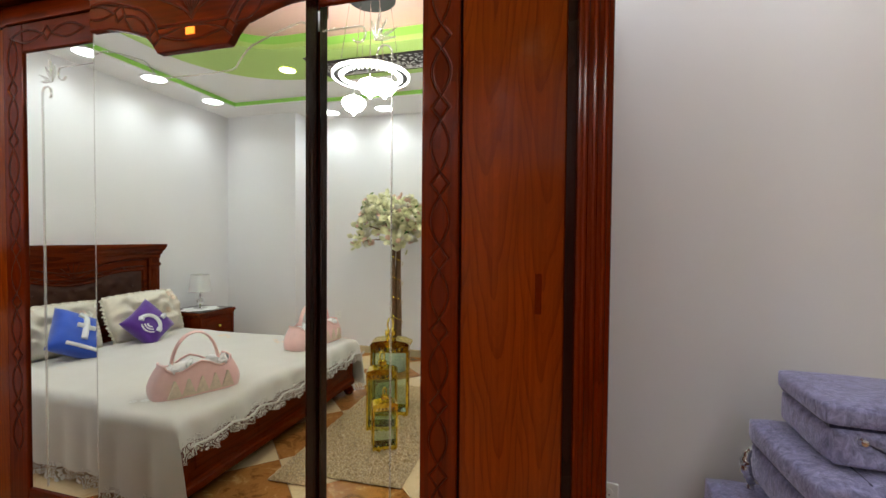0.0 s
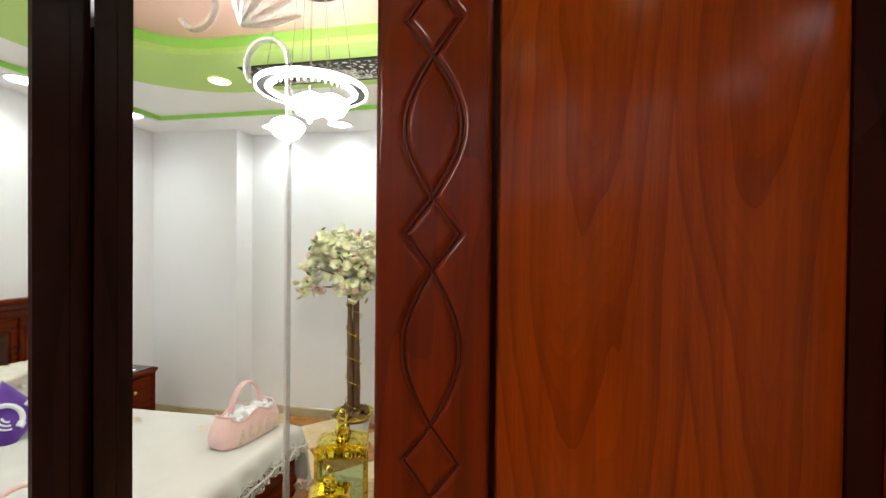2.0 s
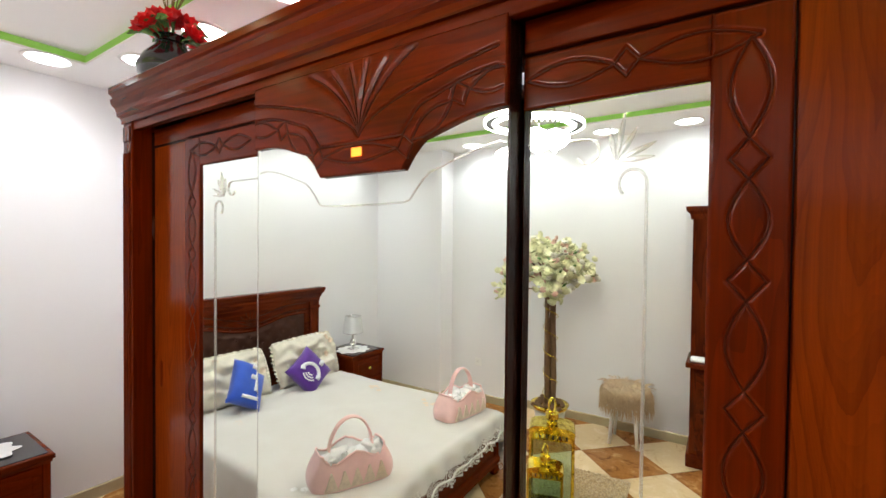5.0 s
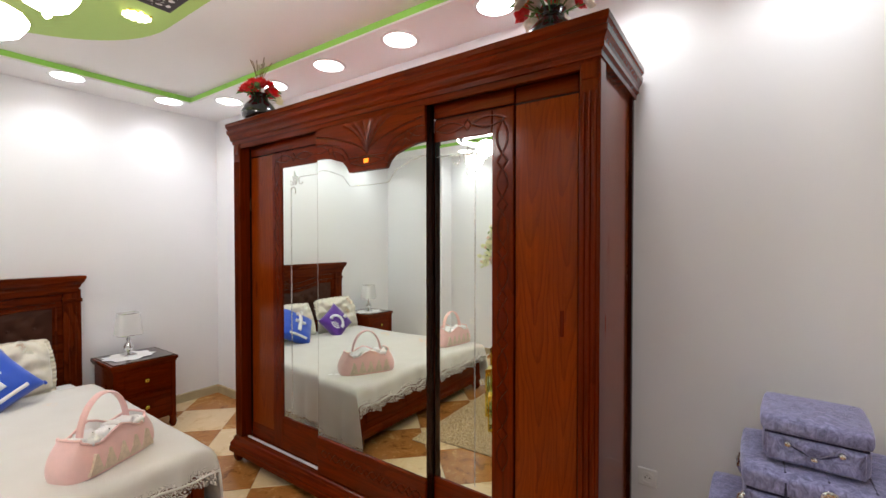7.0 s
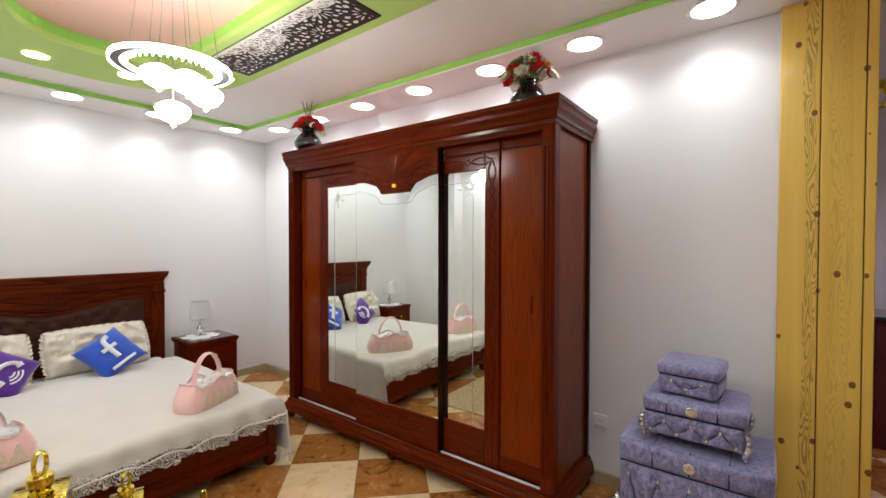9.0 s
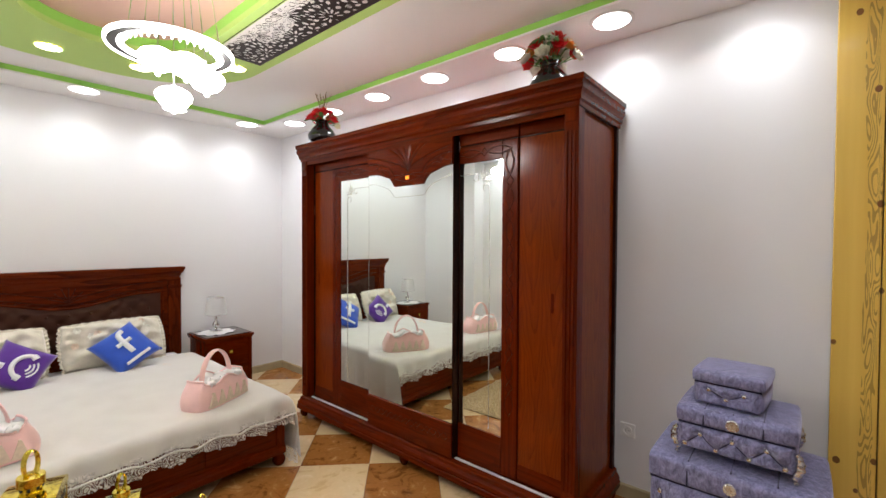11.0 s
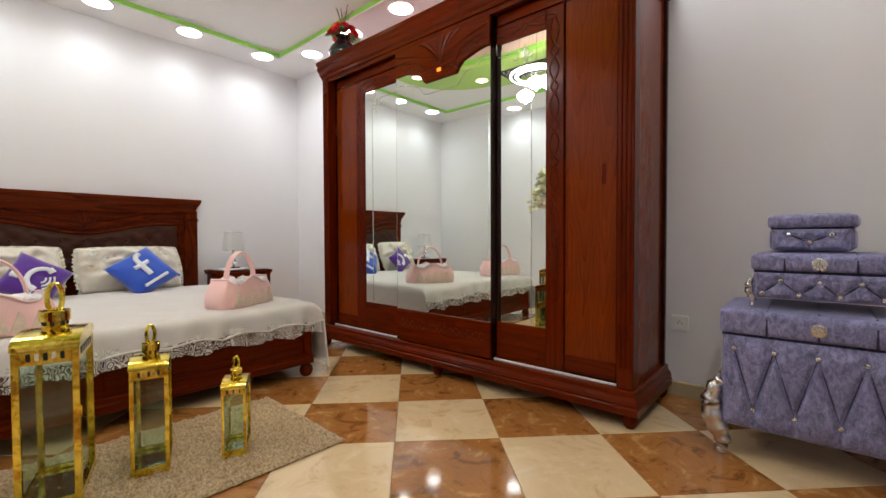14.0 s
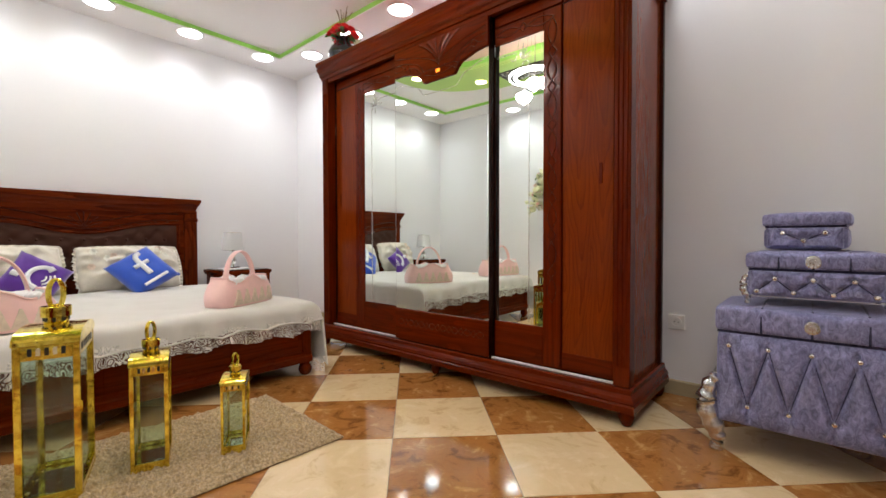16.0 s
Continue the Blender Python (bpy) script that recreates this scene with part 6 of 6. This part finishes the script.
for name, mat_, count, size in (("cream_blossoms", cream_petal, 620, 0.050), ("white_blossoms", white_petal, 170, 0.043), ("pink_blossoms", pink_petal, 90, 0.042)):
    bms = []
    for _ in range(count):
        tip = rnd.choice(tips)
        p = tip + Vector((rnd.gauss(0, 0.055), rnd.gauss(0, 0.05), rnd.gauss(0, 0.05)))
        bms.append(moved(flower(size * rnd.uniform(0.7, 1.15), rnd, 1), Matrix.Translation(p) @ Euler((rnd.uniform(-1.2, 1.2), rnd.uniform(-1.2, 1.2), 0)).to_matrix().to_4x4()))
    tagged(part(name, merge(*bms), mat_, tree, "clustered silk blossoms"), kind="stuff")
bms = []
for _ in range(40):
    p = rnd.choice(tips) + Vector((rnd.gauss(0, 0.06), rnd.gauss(0, 0.06), rnd.gauss(0, 0.06)))
    d = Vector((rnd.uniform(-1, 1), rnd.uniform(-1, 1), rnd.uniform(-0.4, 1))).normalized()
    bms.append(tube([tuple(p), tuple(p + d * 0.025), tuple(p + d * 0.055)], lambda t: 0.0015 + 0.010 * math.sin(math.pi * t), 5))
tagged(part("leaves", merge(*bms), green_leaf, tree, "small green leaves"), kind="stuff")


# ---- fur stool ----
stool = base("fur_stool", "round stool with beige fur seat and white legs", "stool", at=pose(0.045, -0.50, 0))
part("seat", lathe([(0.15, 0.34), (0.185, 0.345), (0.19, 0.44), (0.185, 0.475), (0.15, 0.497), (0.05, 0.505)], 36), fur, stool, smooth=True)
bms = []
for k in range(900):
    a, z = rnd.uniform(0, 6.283), rnd.uniform(0.33, 0.50)
    r = 0.188 if z < 0.47 else rnd.uniform(0.03, 0.17)
    p = Vector((r * math.cos(a), r * math.sin(a), z if z < 0.47 else 0.498))
    out = Vector((math.cos(a), math.sin(a), 0))
    ln = rnd.uniform(0.05, 0.10)
    q1, q2 = p + out * 0.018 + Vector((0, 0, -ln * 0.35)), p + out * 0.024 + Vector((rnd.uniform(-0.01, 0.01), rnd.uniform(-0.01, 0.01), -ln))
    if z >= 0.47:
        q1, q2 = p + out * ln * 0.4 + Vector((0, 0, 0.012)), p + out * ln * 0.8 + Vector((0, 0, 0.004))
    bms.append(tube([tuple(p), tuple(q1), tuple(q2)], lambda t: 0.0055 * (1 - 0.8 * t), 4))
tagged(part("fur_strands", merge(*bms), fur, stool, "long beige fur"), kind="stuff")
for k in range(4):
    a = math.pi / 4 + math.pi / 2 * k
    part("leg", tube([(0.12 * math.cos(a), 0.12 * math.sin(a), 0.345), (0.155 * math.cos(a), 0.155 * math.sin(a), 0.004)], lambda t: 0.019 - 0.007 * t, 12), white_lacquer, stool, smooth=True)


# ---- dresser by the south wall ----
dresser = base("dresser", "tall mahogany dresser with cornice and mirror, standing against the wall", "dresser", at=pose(0, 0, 0))
QX0, QX1, QY0, QY1 = 0.50, 1.62, -0.72, -0.335
part("body", box(QX0 + 0.02, QX1 - 0.02, QY0, QY1 - 0.02, 0.10, 0.76, 0.004), head_wood_z, dresser)
part("plinth", box(QX0, QX1, QY0, QY1, 0.0, 0.10, 0.008), head_wood, dresser)
part("worktop", box(QX0 - 0.01, QX1 + 0.01, QY0, QY1 + 0.01, 0.76, 0.80, 0.008), head_wood, dresser)
for k in range(3):
    for j in range(2):
        x0 = QX0 + 0.06 + 0.34 * k
        dr = part("drawer", box(x0, x0 + 0.32, QY1 - 0.02, QY1 - 0.004, 0.14 + 0.31 * j, 0.42 + 0.31 * j, 0.006), head_wood, dresser)
        part("knob", moved(lathe([(0.006, 0), (0.016, 0.018), (0.006, 0.026)], 12), pose(x0 + 0.16, QY1 - 0.004, 0.28 + 0.31 * j, -90)), gold, dr)
for x0 in (QX0 + 0.01, QX1 - 0.11):
    part("upright", box(x0, x0 + 0.10, QY0, QY0 + 0.16, 0.80, 1.93, 0.006), head_wood_z, dresser)
part("mirror", box(QX0 + 0.115, QX1 - 0.115, QY0 + 0.05, QY0 + 0.058, 0.82, 1.90), mirror, dresser, "large upright mirror")
part("cornice", molding([(QX0 + 0.005, QY0), (QX0 + 0.005, QY0 + 0.17), (QX1 - 0.005, QY0 + 0.17), (QX1 - 0.005, QY0)][::-1], [(0, 1.90), (0.01, 1.90), (0.014, 1.94), (0.04, 1.965), (0.045, 2.0), (-0.1, 2.0), (-0.1, 1.90)]), head_wood, dresser)
thing("folded_cloth", soft_box(0.16, 0.12, 0.025, 0.008, 0.003, 4), white_satin, "small white folded cloth on the dresser", "cloth", smooth=True, at=pose(0.60, -0.42, 0.801))


# ---- glimpse of the hall past the pillar ----
sofa = base("red_cabinet", "low dark red cabinet in the neighbouring hall", "cabinet", at=pose(3.35, 5.1, 0))
part("body", box(-0.7, 0.7, -0.25, 0.25, 0.0, 0.95, 0.01), red_lacquer := plain("dark_red_lacquer", (0.10, 0.006, 0.01), 0.25), sofa)
part("top", box(-0.72, 0.72, -0.27, 0.27, 0.95, 0.98, 0.006), black_gloss, sofa)
for k in range(3):
    part("door", box(-0.68 + 0.46 * k, -0.24 + 0.46 * k, -0.262, -0.25, 0.12, 0.92, 0.004), red_lacquer, sofa)
sconce = base("wall_sconce", "gold curved wall sconce in the hall", "wall lamp", at=pose(2.435, 4.0, 2.35))
part("plate", moved(lathe([(0.05, 0), (0.045, 0.012)], 16), pose(0, 0, 0, 0, 90)), gold, sconce)
part("arm", tube([(0.01, 0, 0), (0.06, 0, -0.03), (0.12, 0, -0.02), (0.15, 0, 0.04)], 0.012, 8), gold, sconce)
part("cup", moved(lathe([(0.02, 0), (0.045, 0.04), (0.05, 0.09)], 16), pose(0.15, 0, 0.04)), gold, sconce)


# ---- floor tiles, laid diagonally ----
TILE, GAP = 0.4525, 0.0028
U0, V0 = (0.0914 + 2.0885) / math.sqrt(2), (2.0885 - 0.0914) / math.sqrt(2)


def tile_mesh(name, material):
    me = link_mesh(name, box(-TILE / 2 + GAP / 2, TILE / 2 - GAP / 2, -TILE / 2 + GAP / 2, TILE / 2 - GAP / 2, -0.010, 0.0, 0.0012, 1), material)
    return me


tile_meshes = (tile_mesh("cream_tile", tile_cream), tile_mesh("brown_tile", tile_brown))
floor = bpy.data.objects["floor"]
for i in range(-12, 14):
    for j in range(-14, 10):
        u, v = U0 + (i + 0.5) * TILE, V0 + (j + 0.5) * TILE
        x, y = (u - v) / math.sqrt(2), (u + v) / math.sqrt(2)
        if X_W - 0.3 < x < 4.9 and Y_S - 0.3 < y < Y_FAR + 0.2 and (x < 2.9 or y > 2.2):
            cream = (i + j) % 2 == 1
            ob = new("tile", tile_meshes[0 if cream else 1])
            ob.matrix_world = pose(x, y, 0.0, 0, 0, 45)
            ob.parent = floor
